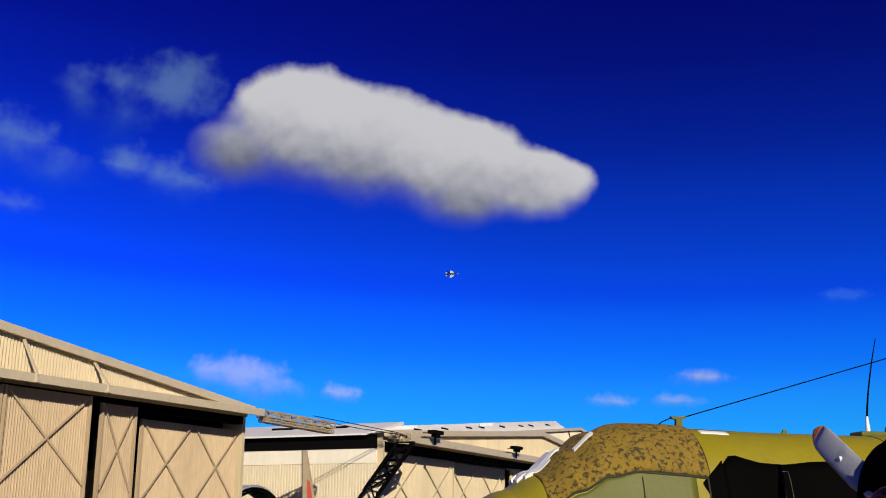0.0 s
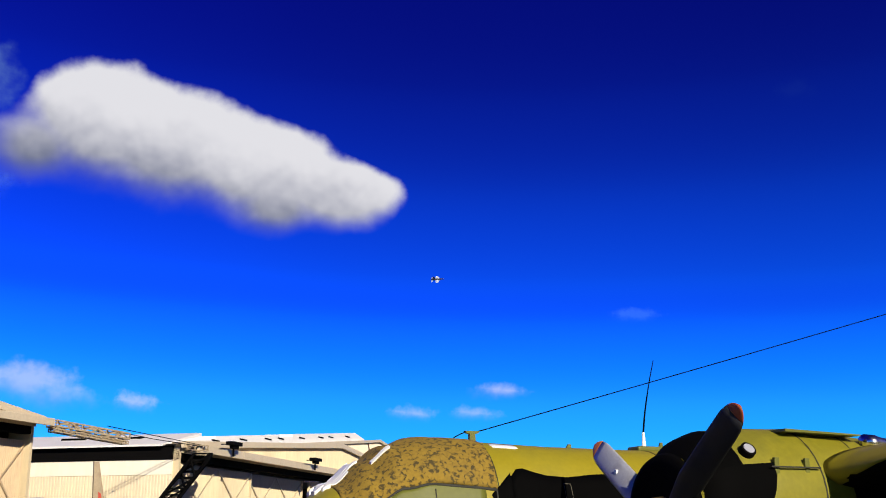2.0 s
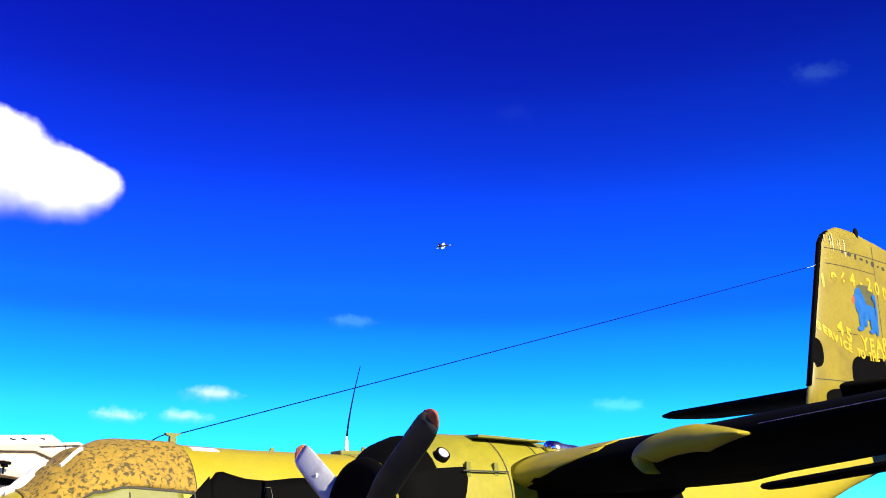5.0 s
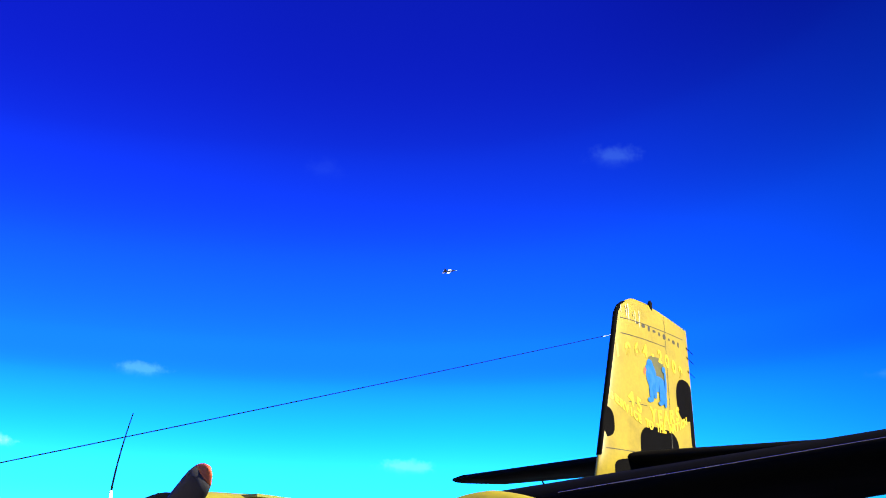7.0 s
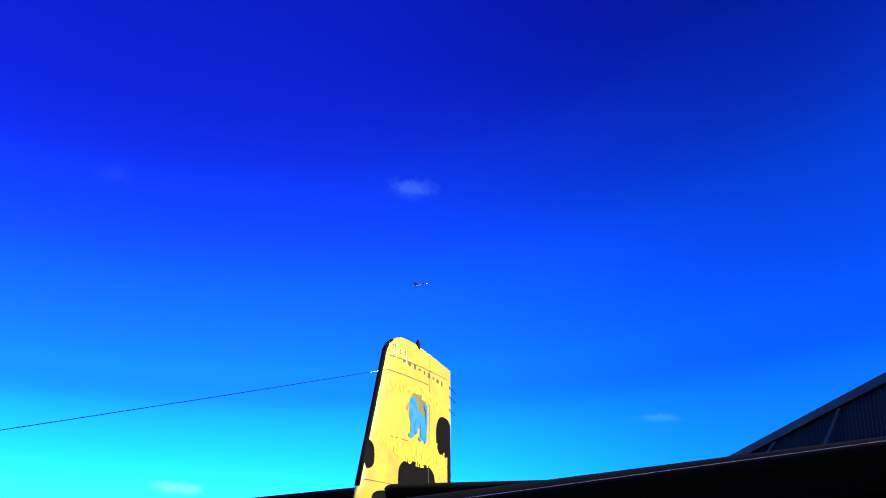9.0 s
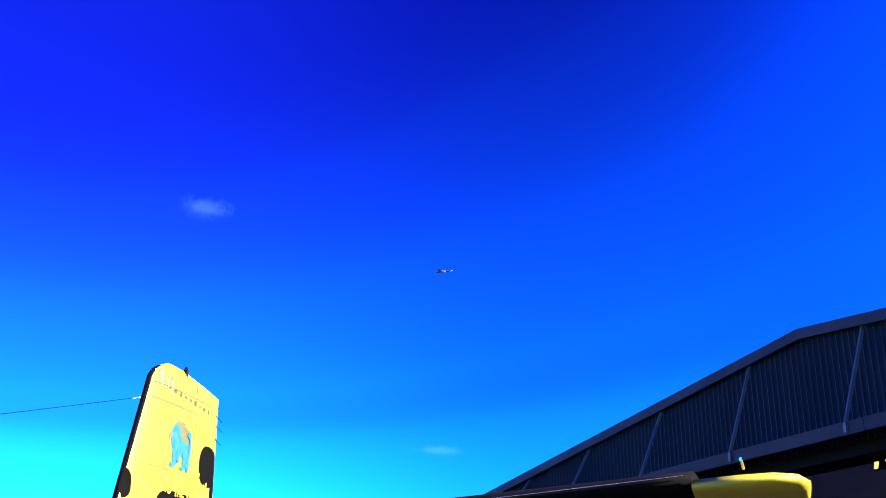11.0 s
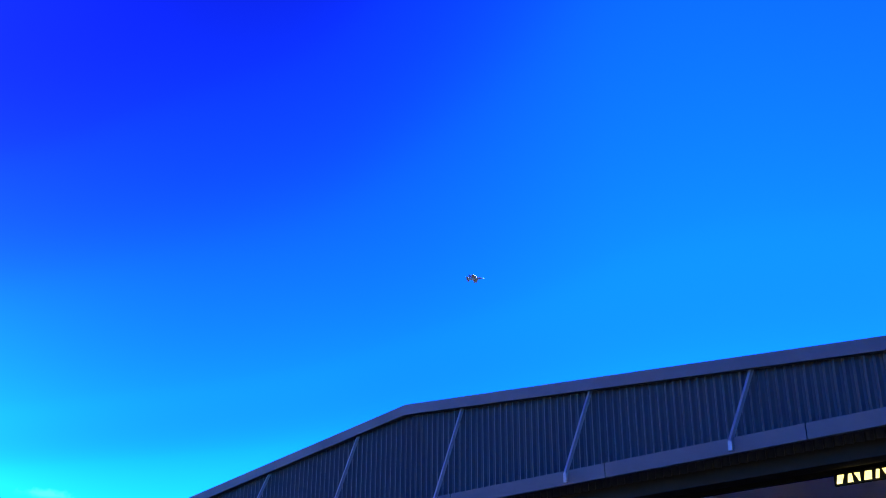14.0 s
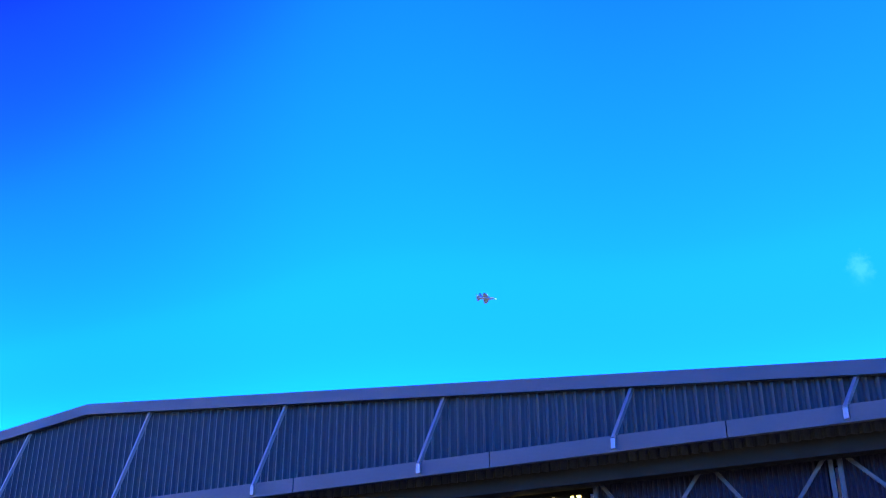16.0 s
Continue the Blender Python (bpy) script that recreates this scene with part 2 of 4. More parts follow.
# ---- mesh helpers ----
def part(name, bm, mat, parent=None, label="", smooth=False, m=None):
    """Links a bmesh as one mesh object under a thing or a part."""
    bmesh.ops.recalc_face_normals(bm, faces=bm.faces)
    me = bpy.data.meshes.new(name)
    bm.to_mesh(me)
    bm.free()
    for mt in mat if isinstance(mat, (list, tuple)) else (mat,):
        me.materials.append(mt)
    if smooth:
        me.polygons.foreach_set("use_smooth", [True] * len(me.polygons))
    ob = new(name, me)
    if parent:
        ob.parent = parent
    if m is not None:
        ob.matrix_basis = m
    if label:
        tagged(ob, label)
    return ob


def thing(name, m, label, category, group="", kind=""):
    return_ob = new(name)
    return_ob.matrix_basis = m
    return tagged(return_ob, label, category, group, kind)


def box(bm, x0, x1, y0, y1, z0, z1, bevel=0.0):
    c = [bm.verts.new((x, y, z)) for z in (z0, z1) for x, y in ((x0, y0), (x1, y0), (x1, y1), (x0, y1))]
    fs = [bm.faces.new([c[i] for i in f]) for f in ((3, 2, 1, 0), (4, 5, 6, 7), (0, 1, 5, 4), (1, 2, 6, 5), (2, 3, 7, 6), (3, 0, 4, 7))]
    if bevel:
        es = list({e for f in fs for e in f.edges})
        bmesh.ops.bevel(bm, geom=es, offset=bevel, segments=2, affect="EDGES", profile=0.6)
    return bm


def bar(bm, a, b, w, d=None, up=(0, 0, 1)):
    """A straight square bar from a to b."""
    a, b = Vector(a), Vector(b)
    ax = (b - a).normalized()
    u = Vector(up)
    if abs(ax.dot(u)) > 0.95:
        u = Vector((0, 1, 0))
    sx = ax.cross(u).normalized() * (w / 2)
    sy = sx.cross(ax).normalized() * ((d or w) / 2)
    v = [bm.verts.new(p + i * sx + j * sy) for p in (a, b) for i, j in ((-1, -1), (1, -1), (1, 1), (-1, 1))]
    for f in ((3, 2, 1, 0), (4, 5, 6, 7), (0, 1, 5, 4), (1, 2, 6, 5), (2, 3, 7, 6), (3, 0, 4, 7)):
        bm.faces.new([v[i] for i in f])


def tube(bm, pts, radii, n=10, caps=True):
    """A round tube along points."""
    pts = [Vector(p) for p in pts]
    rings = []
    for i, p in enumerate(pts):
        ax = (pts[min(i + 1, len(pts) - 1)] - pts[max(i - 1, 0)]).normalized()
        u = Vector((0, 0, 1)) if abs(ax.z) < 0.9 else Vector((1, 0, 0))
        a = ax.cross(u).normalized()
        b = ax.cross(a)
        r = radii[i] if isinstance(radii, (list, tuple)) else radii
        rings.append([bm.verts.new(p + r * (math.cos(k * math.tau / n) * a + math.sin(k * math.tau / n) * b)) for k in range(n)])
    skin(bm, rings, caps)


def skin(bm, rings, caps=True, closed=True):
    n = len(rings[0])
    for r0, r1 in zip(rings, rings[1:]):
        for k in range(n if closed else n - 1):
            bm.faces.new((r0[k], r0[(k + 1) % n], r1[(k + 1) % n], r1[k]))
    if caps:
        bm.faces.new(rings[0][::-1])
        bm.faces.new(rings[-1])


def plate(bm, outline, y0, y1):
    """A flat plate with the outline in x and z, between two depths."""
    f = [bm.verts.new((x, y0, z)) for x, z in outline]
    b = [bm.verts.new((x, y1, z)) for x, z in outline]
    bm.faces.new(f)
    bm.faces.new(b[::-1])
    for i in range(len(f)):
        j = (i + 1) % len(f)
        bm.faces.new((f[j], f[i], b[i], b[j]))


def corrugated(bm, x0, x1, low, high, y, pitch=0.14, depth=0.018, thick=0.0):
    """A sheet with upright waves; low and high give its lower and upper edge."""
    n = max(4, int(round((x1 - x0) / pitch)) * 4)
    rows = []
    for i in range(n + 1):
        x = x0 + (x1 - x0) * i / n
        d = y + depth * math.sin(i * math.pi / 2 + 0.4)
        rows.append((bm.verts.new((x, d, low(x))), bm.verts.new((x, d, high(x)))))
    for a, b in zip(rows, rows[1:]):
        bm.faces.new((a[0], b[0], b[1], a[1]))


def lattice(bm, a, b, across, up, bays, w):
    """A braced truss of four chords between a and b."""
    a, b, across, up = Vector(a), Vector(b), Vector(across), Vector(up)
    corners = [across * i + up * j for i, j in ((-0.5, -0.5), (0.5, -0.5), (0.5, 0.5), (-0.5, 0.5))]
    for c in corners:
        bar(bm, a + c, b + c, w)
    for k in range(bays + 1):
        p = a.lerp(b, k / bays)
        for i in range(4):
            bar(bm, p + corners[i], p + corners[(i + 1) % 4], w * 0.7)
            if k < bays:
                q = a.lerp(b, (k + 1) / bays)
                i0, i1 = (i, (i + 1) % 4) if k % 2 else ((i + 1) % 4, i)
                bar(bm, p + corners[i0], q + corners[i1], w * 0.7)


# ---- ground ----
GROUND = -0.4
bm = bmesh.new()
box(bm, -2500, 2500, -2500, 2500, GROUND - 0.5, GROUND)
tagged(part("ground", bm, APRON), "pale worn concrete airfield apron", "ground", kind="structure")


# ---- hangars ----
def frame_at(px, py, ux, uy):
    """A pose whose x runs along a facade, y into the building."""
    return Matrix(((ux, -uy, 0, px), (uy, ux, 0, py), (0, 0, 1, GROUND), (0, 0, 0, 1)))


def hangar(label, m, x0, x1, apex, zr, slope, band, depth, leaves, struts, sheet=BEIGE, open_from=None, group="steel hangars", trim=BEIGE_TRIM, lean=0.16, wave=0.026, stay=None, head=None, soffit=None, leaf_sheet=None):
    """A gabled steel hangar: heights above the apron, x along the front."""
    h = thing("hangar", m, label, "hangar", group)
    rake = lambda x: zr - slope * abs(x - apex)  # noqa: E731
    bt, bb, proj = band
    bm = bmesh.new()
    corrugated(bm, x0, x1, lambda x: bb, lambda x: max(rake(x) - 0.1, bb + 0.02), 0.0, 0.14 if sheet is SHADED_SHEET else 0.085, wave)
    part("gable_wall", bm, sheet, h)
    for a, b in ((x0 - 0.15, apex), (apex, x1 + 0.15)):
        bm = bmesh.new()
        plate(bm, ((a, rake(a) - 0.19), (b, rake(b) - 0.19), (b, rake(b)), (a, rake(a))), -0.16, -0.06)
        part("rake_fascia", bm, trim, h)
        bm = bmesh.new()
        n = 60
        rows = [[bm.verts.new((a + (b - a) * i / n, yy, rake(a + (b - a) * i / n) - 0.07)) for yy in (-0.05, depth)] for i in range(n + 1)]
        low = [[bm.verts.new((v.co.x, v.co.y, v.co.z - 0.06)) for v in r] for r in rows]
        for r, s in ((rows, low),):
            for i in range(n):
                bm.faces.new((r[i][0], r[i + 1][0], r[i + 1][1], r[i][1]))
                bm.faces.new((s[i][0], s[i][1], s[i + 1][1], s[i + 1][0]))
                bm.faces.new((r[i][0], s[i][0], s[i + 1][0], r[i + 1][0]))
        part("roof", bm, ROOF, h)
    n = max(2, int((x1 - x0) / 3.05))
    for i in range(n):
        a, b = x0 + (x1 - x0) * i / n, x0 + (x1 - x0) * (i + 1) / n
        bm = bmesh.new()
        box(bm, a + 0.006, b - 0.006, -proj - 0.08, -proj, bb, bt, 0.008)
        part("header_fascia", bm, trim, h)
    # a soffit material is near-black: the overhang's shade as colour
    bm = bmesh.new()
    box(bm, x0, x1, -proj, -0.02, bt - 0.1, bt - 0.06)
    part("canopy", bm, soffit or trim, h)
    # lintel and rails near-black, with the recess's shade in their colour
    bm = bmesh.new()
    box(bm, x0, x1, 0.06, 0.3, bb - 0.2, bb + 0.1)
    part("lintel", bm, STEEL_AND_SHADE, h)
    # added sheet that blocks the view inside and paints the recess dark
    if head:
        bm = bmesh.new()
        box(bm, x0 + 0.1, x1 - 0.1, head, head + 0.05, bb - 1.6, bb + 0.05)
        part("shade_panel", bm, STEEL_AND_SHADE, h, "added dark sheet for the shade above the stacked doors")
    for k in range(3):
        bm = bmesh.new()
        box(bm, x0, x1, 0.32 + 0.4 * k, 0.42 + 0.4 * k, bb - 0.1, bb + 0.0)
        part("door_rail", bm, STEEL_AND_SHADE, h)
    for xs in struts:
        bm = bmesh.new()
        top, foot = Vector((xs + lean, -0.06, rake(xs + lean) - 0.18)), Vector((xs, -proj - 0.1, bt - 0.05))
        bar(bm, top, foot, 0.05, 0.05)
        bar(bm, foot, foot - Vector((0, 0.0, 0.13)), 0.06, 0.05)
        part("stay", bm, stay or trim, h)
    for xa in (x0, x1 - 0.1):
        bm = bmesh.new()
        box(bm, xa, xa + 0.1, 0.05, depth, 0, rake(xa) - 0.1)
        part("side_wall", bm, sheet, h)
    bm = bmesh.new()
    back_z = rake(x0) - 0.15
    if open_from is None:
        plate(bm, ((x0 + 0.1, 0), (x1 - 0.1, 0), (x1 - 0.1, back_z), (apex, zr - 0.15), (x0 + 0.1, back_z)), depth - 0.1, depth)
    else:
        wa, wb, za, zb = open_from
        for xa, xb, z0, z1 in ((x0 + 0.1, wa, 0, back_z), (wb, x1 - 0.1, 0, back_z), (wa, wb, 0, za), (wa, wb, zb, back_z)):
            box(bm, xa, xb, depth - 0.1, depth, z0, z1)
        plate(bm, ((x0 + 0.1, back_z), (x1 - 0.1, back_z), (apex, zr - 0.15)), depth - 0.1, depth)
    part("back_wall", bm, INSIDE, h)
    for a, b, yy, braced, drop in leaves:
        top = bb - drop
        leaf = part("door_leaf", sheet_leaf(a, b, yy, top), leaf_sheet or sheet, h)
        bm = bmesh.new()
        for xx in (a, b - 0.06):
            box(bm, xx, xx + 0.06, yy - 0.07, yy + 0.02, 0.05, top)
        box(bm, a, b, yy - 0.05, yy + 0.02, 0.45 * top, 0.45 * top + 0.08)
        part("leaf_frame", bm, (trim if stay else leaf_sheet) if leaf_sheet else sheet, leaf)
        w = (b - a) / braced
        for k in range(braced):
            for s in (0, 1):
                bm = bmesh.new()
                xa, xb = a + k * w + 0.08, a + (k + 1) * w - 0.08
                if s:
                    xa, xb = xb, xa
                bar(bm, (xa, yy - 0.05 - 0.012 * s, top - 0.05), (xb, yy - 0.05 - 0.012 * s, top - 1.95), 0.05, 0.02, (0, 1, 0))
                part("brace", bm, (trim if stay else leaf_sheet) if leaf_sheet else sheet, leaf)
    return h, rake


def sheet_leaf(a, b, yy, top):
    bm = bmesh.new()
    corrugated(bm, a, b, lambda x: 0.05, lambda x: top, yy, 0.072, 0.024)
    return bm


# hangar beside the apron, doors half open
hangar("beige corrugated steel hangar with stacked sliding doors", frame_at(-9.372, 20.5, 0.481, 0.877), -20.5, 8.5, -6.0, 7.14, 0.112,
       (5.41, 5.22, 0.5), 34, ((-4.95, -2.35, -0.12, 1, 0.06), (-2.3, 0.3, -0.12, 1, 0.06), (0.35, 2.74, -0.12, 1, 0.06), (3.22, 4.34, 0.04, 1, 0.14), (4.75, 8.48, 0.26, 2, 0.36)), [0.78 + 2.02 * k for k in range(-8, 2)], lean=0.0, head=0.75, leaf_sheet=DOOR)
# next hangar down the row
row_hangar, _ = hangar("tan corrugated steel hangar with closed braced doors", frame_at(-1.72, 31.887, 0.42, 0.9075), 0.0, 29.0, 14.5, 6.32, 0.075,
       (5.14, 4.9, 0.5), 30, [(0.1 + 5.6 * k, 5.6 + 5.6 * k, 0.2 + 0.25 * (k % 2), 2, 0.3) for k in range(5)], [])
# its pale side wall, dark strip below the eave and white roof slope
bm = bmesh.new()
box(bm, -0.06, -0.004, 0.25, 30, 4.25, 4.69)
part("upper_siding", bm, WHITEWALL, row_hangar, "pale cream upper siding")
bm = bmesh.new()
box(bm, -0.04, -0.004, 0.25, 30, 0, 4.24)
for k in range(290):
    box(bm, -0.065, -0.03, 0.3 + 0.102 * k, 0.35 + 0.102 * k, 0.02, 4.23)
part("ribbed_siding", bm, CREAM, row_hangar, "cream ribbed siding")
bm = bmesh.new()
box(bm, -0.09, -0.004, 0.25, 30, 4.695, 5.12)
part("eave_strip", bm, STEEL_AND_SHADE, row_hangar, "dark strip below the eave")
bm = bmesh.new()
plate(bm, ((-0.3, 5.14), (2.3, 5.7), (2.3, 5.6), (-0.3, 5.08)), 0.5, 30)
part("side_roof", bm, ROOF, row_hangar, "white sloping side roof")
for k in range(10):
    bm = bmesh.new()
    y = 2.0 + 1.7 * k + 0.3 * (k % 3)
    box(bm, 1.1, 1.35, y, y + 0.8, 5.435, 5.51)
    part("roof_slot", bm, STEEL_AND_SHADE, row_hangar)
# shaded hangar across the apron; the shade is mixed into its sheet colours
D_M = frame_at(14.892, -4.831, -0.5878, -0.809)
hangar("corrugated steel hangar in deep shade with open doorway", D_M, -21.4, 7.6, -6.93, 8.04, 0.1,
       (6.1, 5.88, 0.5), 36, ((2.2, 5.4, 0.6, 2, 0.04), (5.45, 7.5, 0.6, 1, 0.04)), [0.07 + 2.86 * k for k in range(-7, 3)], sheet=SHADED_SHEET, trim=SHADED_TRIM, lean=0.13, wave=0.035, stay=SHADED_STAY, soffit=STEEL_AND_SHADE, leaf_sheet=SHADED_DOOR)


# ---- lattice door gantries between the two hangars ----
def gantry(label, m, a, b, bays, legs, mat):
    g = thing("door_gantry", m, label, "gantry", "door gantries")
    bm = bmesh.new()
    lattice(bm, a, b, (0, 0.45, 0), (0, 0, 0.15), bays, 0.04)
    part("truss", bm, mat, g)
    bm = bmesh.new()
    lattice(bm, (a[0], a[1] - 0.02, a[2] - 0.17), (b[0], b[1] - 0.02, b[2] - 0.17), (0, 0.3, 0), (0, 0, 0.07), bays * 2, 0.03)
    part("door_track", bm, mat, g)
    for p, q in legs:
        bm = bmesh.new()
        lattice(bm, p, q, (0.5, 0.3, 0), (0.25, -0.25, 0.2), 9, 0.06)
        part("leg", bm, STEEL_AND_SHADE, g)
    return g


gantry("rusty beige lattice gantry off the hangar corner", frame_at(-4.755, 27.711, 0.75, 0.66), (0.0, 0.2, 5.3), (2.3, 0.2, 5.12), 6, (), STEEL)
gantry("rusty lattice gantry on dark raking legs beside hangar", frame_at(-0.904, 31.644, -0.55, 0.835), (0.1, 0.2, 5.02), (3.5, 0.4, 5.42), 9, (((0.1, 0.2, 4.72), (4.4, 1.4, 0.3)), ((-0.4, 0.5, 4.72), (3.6, 1.8, 0.3))), STEEL)
for lift in (0.0, 0.1):
    bm = bmesh.new()
    tube(bm, ((-3.6, 28.9, 4.86 + lift), (-2.4, 30.3, 4.74 + lift), (-1.1, 31.7, 4.66 + 0.4 * lift)), 0.011, 6)
    tagged(part("cable", bm, WIRE), "thin dark cable slung between hangars", "cable", "slung cables")

for along in (2.21, 9.64):
    lamp = thing("flood_lamp", frame_at(-0.904 + 0.42 * along - 0.2, 31.644 + 0.9075 * along - 0.2, 0.42, 0.9075) @ pose(0, 0, 5.1), "dark floodlight on a bracket above hangar doors", "lamp", "hangar floodlights")
    bm = bmesh.new()
    box(bm, -0.35, 0.35, -0.16, 0.12, 0.14, 0.26, 0.03)
    part("housing", bm, STEEL_AND_SHADE, lamp)
    bm = bmesh.new()
    box(bm, -0.2, 0.2, -0.1, 0.05, 0.04, 0.14, 0.02)
    part("reflector", bm, STEEL_AND_SHADE, lamp)
    bm = bmesh.new()
    bar(bm, (-0.9, 0, 0.12), (-0.3, 0, 0.16), 0.03)
    bar(bm, (0, 0, -0.2), (0, 0, 0.06), 0.05)
    part("bracket", bm, STEEL_AND_SHADE, lamp)


# ---- far hangar with white roof ----
hangar("distant cream gabled hangar with stays and white roof", frame_at(-1.9, 52.0, 0.42, 0.9075), 0.0, 38.0, 30.0, 9.52, 0.096,
       (5.3, 5.0, 0.4), 30, [(0.2 + 8 * k, 8 + 8 * k, 0.2, 2, 0.3) for k in range(4)], [13.6 + 5.1 * k for k in range(4)], sheet=CREAM, group="far hangars", lean=-1.7, stay=RUST)
ridge_box = thing("roof_ventilator", frame_at(-1.9, 52.0, 0.42, 0.9075), "long stepped white ventilator along hangar roof", "ventilator")
for xa, xb, rise, cut in ((-0.1, 3.0, 0.32, 0.0), (3.02, 11.6, 0.52, 0.0), (11.62, 13.6, 0.36, 0.0), (13.62, 25.6, 0.54, 2.2)):
    bm = bmesh.new()
    za, zb = 6.64 + 0.096 * xa, 6.64 + 0.096 * xb
    plate(bm, ((xa, za - 0.16), (xb + cut, zb + 0.096 * cut - 0.16), (xb + cut, zb + 0.096 * cut + 0.04), (xb, zb + rise), (xa, za + rise)), 0.4, 2.2)
    part("ventilator_section", bm, ROOF, ridge_box)
for k in range(8):
    bm = bmesh.new()
    x = 2.6 + 2.9 * k + 0.5 * (k % 3)
    z = 6.64 + 0.096 * x + 0.3
    box(bm, x, x + 0.9, 0.36, 0.41, z, z + 0.07)
    part("roof_slot", bm, STEEL_AND_SHADE, ridge_box)

# ---- tail and cowling of a small parked aircraft ----
tail = thing("small_aircraft_tail", pose(-3.6, 27.3, GROUND, 0, 0, 25), "slender grey and red tail fin of a parked aircraft", "aircraft tail")
bm = bmesh.new()
plate(bm, ((-0.1, 4.3), (0.03, 4.3), (0.62, 1.5), (0.02, 1.5)), -0.04, 0.04)
part("fin", bm, STEEL, tail)
bm = bmesh.new()
plate(bm, ((0.06, 3.55), (0.13, 3.5), (0.46, 1.8), (0.12, 1.8)), -0.052, 0.052)
part("red_panel", bm, RED, tail)
bm = bmesh.new()
box(bm, -0.6, 1.6, -0.2, 0.2, 0.0, 1.55, 0.08)
part("rear_fuselage", bm, GREY, tail)
cowl = thing("engine_cowling", pose(-5.5, 30.0, GROUND, 0, 0, 35), "dull metal ring cowling of a parked aircraft", "engine cowling")
for nm, r0, r1, y0, y1, mt in (("cowl_ring", 0.95, 0.88, -0.5, 0.6, GREY), ("cowl_inside", 0.86, 0.8, -0.48, 0.5, STEEL_AND_SHADE)):
    bm = bmesh.new()
    rings = []
    for rr, yy in ((r1, y0), (r0, y0 + 0.15), (r0, y1), (r1 - 0.05, y1), (r1 - 0.08, y0)):
        rings.append([bm.verts.new((rr * math.cos(a * math.tau / 32), yy, 2.55 + rr * math.sin(a * math.tau / 32))) for a in range(32)])
    skin(bm, rings, caps=False)
    part(nm, bm, mt, cowl, smooth=True)
bm = bmesh.new()
box(bm, -0.3, 0.3, -0.2, 0.4, 0, 1.75, 0.05)
part("stand", bm, STEEL_AND_SHADE, cowl)

# ---- transport aircraft: x aft, port side at negative y ----
plane = thing("transport_aircraft", pose(2.84, 12.48, 0, 0, 0, 12.0), "tan and black camouflaged twin-engined military transport aircraft", "aircraft")
STATIONS = ((-3.32, 1.45, 1.65, 0.08), (-3.15, 1.1, 1.98, 0.42), (-2.8, 0.85, 2.22, 0.68), (-2.35, 0.7, 2.42, 0.88), (-2.0, 0.62, 2.62, 0.97), (-1.65, 0.6, 2.88, 1.02),
            (-1.3, 0.6, 3.12, 1.06), (-0.95, 0.6, 3.23, 1.1), (-0.3, 0.6, 3.24, 1.13), (1.0, 0.6, 3.2, 1.15), (3.0, 0.6, 3.19, 1.15), (6.0, 0.6, 3.2, 1.15), (8.5, 0.7, 3.2, 1.15),
            (10.5, 1.3, 3.3, 1.0), (13.0, 2.1, 3.6, 0.75), (15.5, 2.9, 4.1, 0.5), (18.0, 3.6, 4.35, 0.28), (19.2, 4.0, 4.3, 0.06))


def section(s):
    for a, b in zip(STATIONS, STATIONS[1:]):
        if a[0] <= s <= b[0]:
            f = (s - a[0]) / (b[0] - a[0])
            f = f * f * (3 - 2 * f) if s < -1 else f
            return [p + (q - p) * f for p, q in zip(a[1:], b[1:])]
    return STATIONS[-1][1:]


def hull_point(s, ang, grow=0.0):
    """A point on the fuselage; ang 0 at the top, growing over the port side."""
    zb, zt, hw = section(s)
    zc, hh = (zb + zt) / 2, (zt - zb) / 2
    c, n = math.cos(ang), math.sin(ang)
    e = 0.78
    return Vector((s, -(hw + grow) * math.copysign(abs(n) ** e, n), zc + (hh + grow) * math.copysign(abs(c) ** e, c)))


def hull_patch(name, mat, s0, s1, a0, a1, grow, parent, label="", ns=24, na=16, ripple=0.0, smooth=True, edge=None, low=None):
    """A shell that lies on the fuselage between two stations and two angles."""
    bm = bmesh.new()
    outer, inner = [], []
    for i in range(ns + 1):
        s = s0 + (s1 - s0) * i / ns
        ro, ri = [], []
        for k in range(na + 1):
            ang = a0 + (a1 - a0) * k / na
            if edge:
                first = low(s) if low else a0
                ang = first + (edge(s) - first) * k / na
            g = grow + ripple * (noise.noise((s * 2.1, ang * 3.0, 0.3)) + 0.5 * noise.noise((s * 5.3, ang * 7.0, 2.3)))
            ro.append(bm.verts.new(hull_point(s, ang, max(g, 0.004))))
            ri.append(bm.verts.new(hull_point(s, ang, -0.02)))
        outer.append(ro)
        inner.append(ri)
    skin(bm, outer, False, False)
    skin(bm, inner, False, False)
    for r, q in ((outer[0], inner[0]), (outer[-1], inner[-1])):
        skin(bm, [r, q], False, False)
    for k in (0, na):
        skin(bm, [[o[k] for o in outer], [o[k] for o in inner]], False, False)
    return part(name, bm, mat, parent, label, smooth)


bm = bmesh.new()
rings = []
cuts = sorted({st[0] for st in STATIONS} | {round(-3.3 + 0.12 * k, 3) for k in range(28)} | {float(k) for k in range(0, 19)})
for s in cuts:
    rings.append([bm.verts.new(hull_point(s, k * math.tau / 48)) for k in range(48)])
skin(bm, rings)
fuselage = part("fuselage", bm, TAN, plane, smooth=True)
hull_patch("nose_panel", OLIVE, -2.25, -0.28, radians(62), radians(100), 0.006, fuselage, "olive painted nose panel", edge=lambda s: radians(100))
hull_patch("nose_cap", TAN, -3.3, -2.3, radians(-100), radians(100), 0.008, fuselage, "tan rounded nose cap")
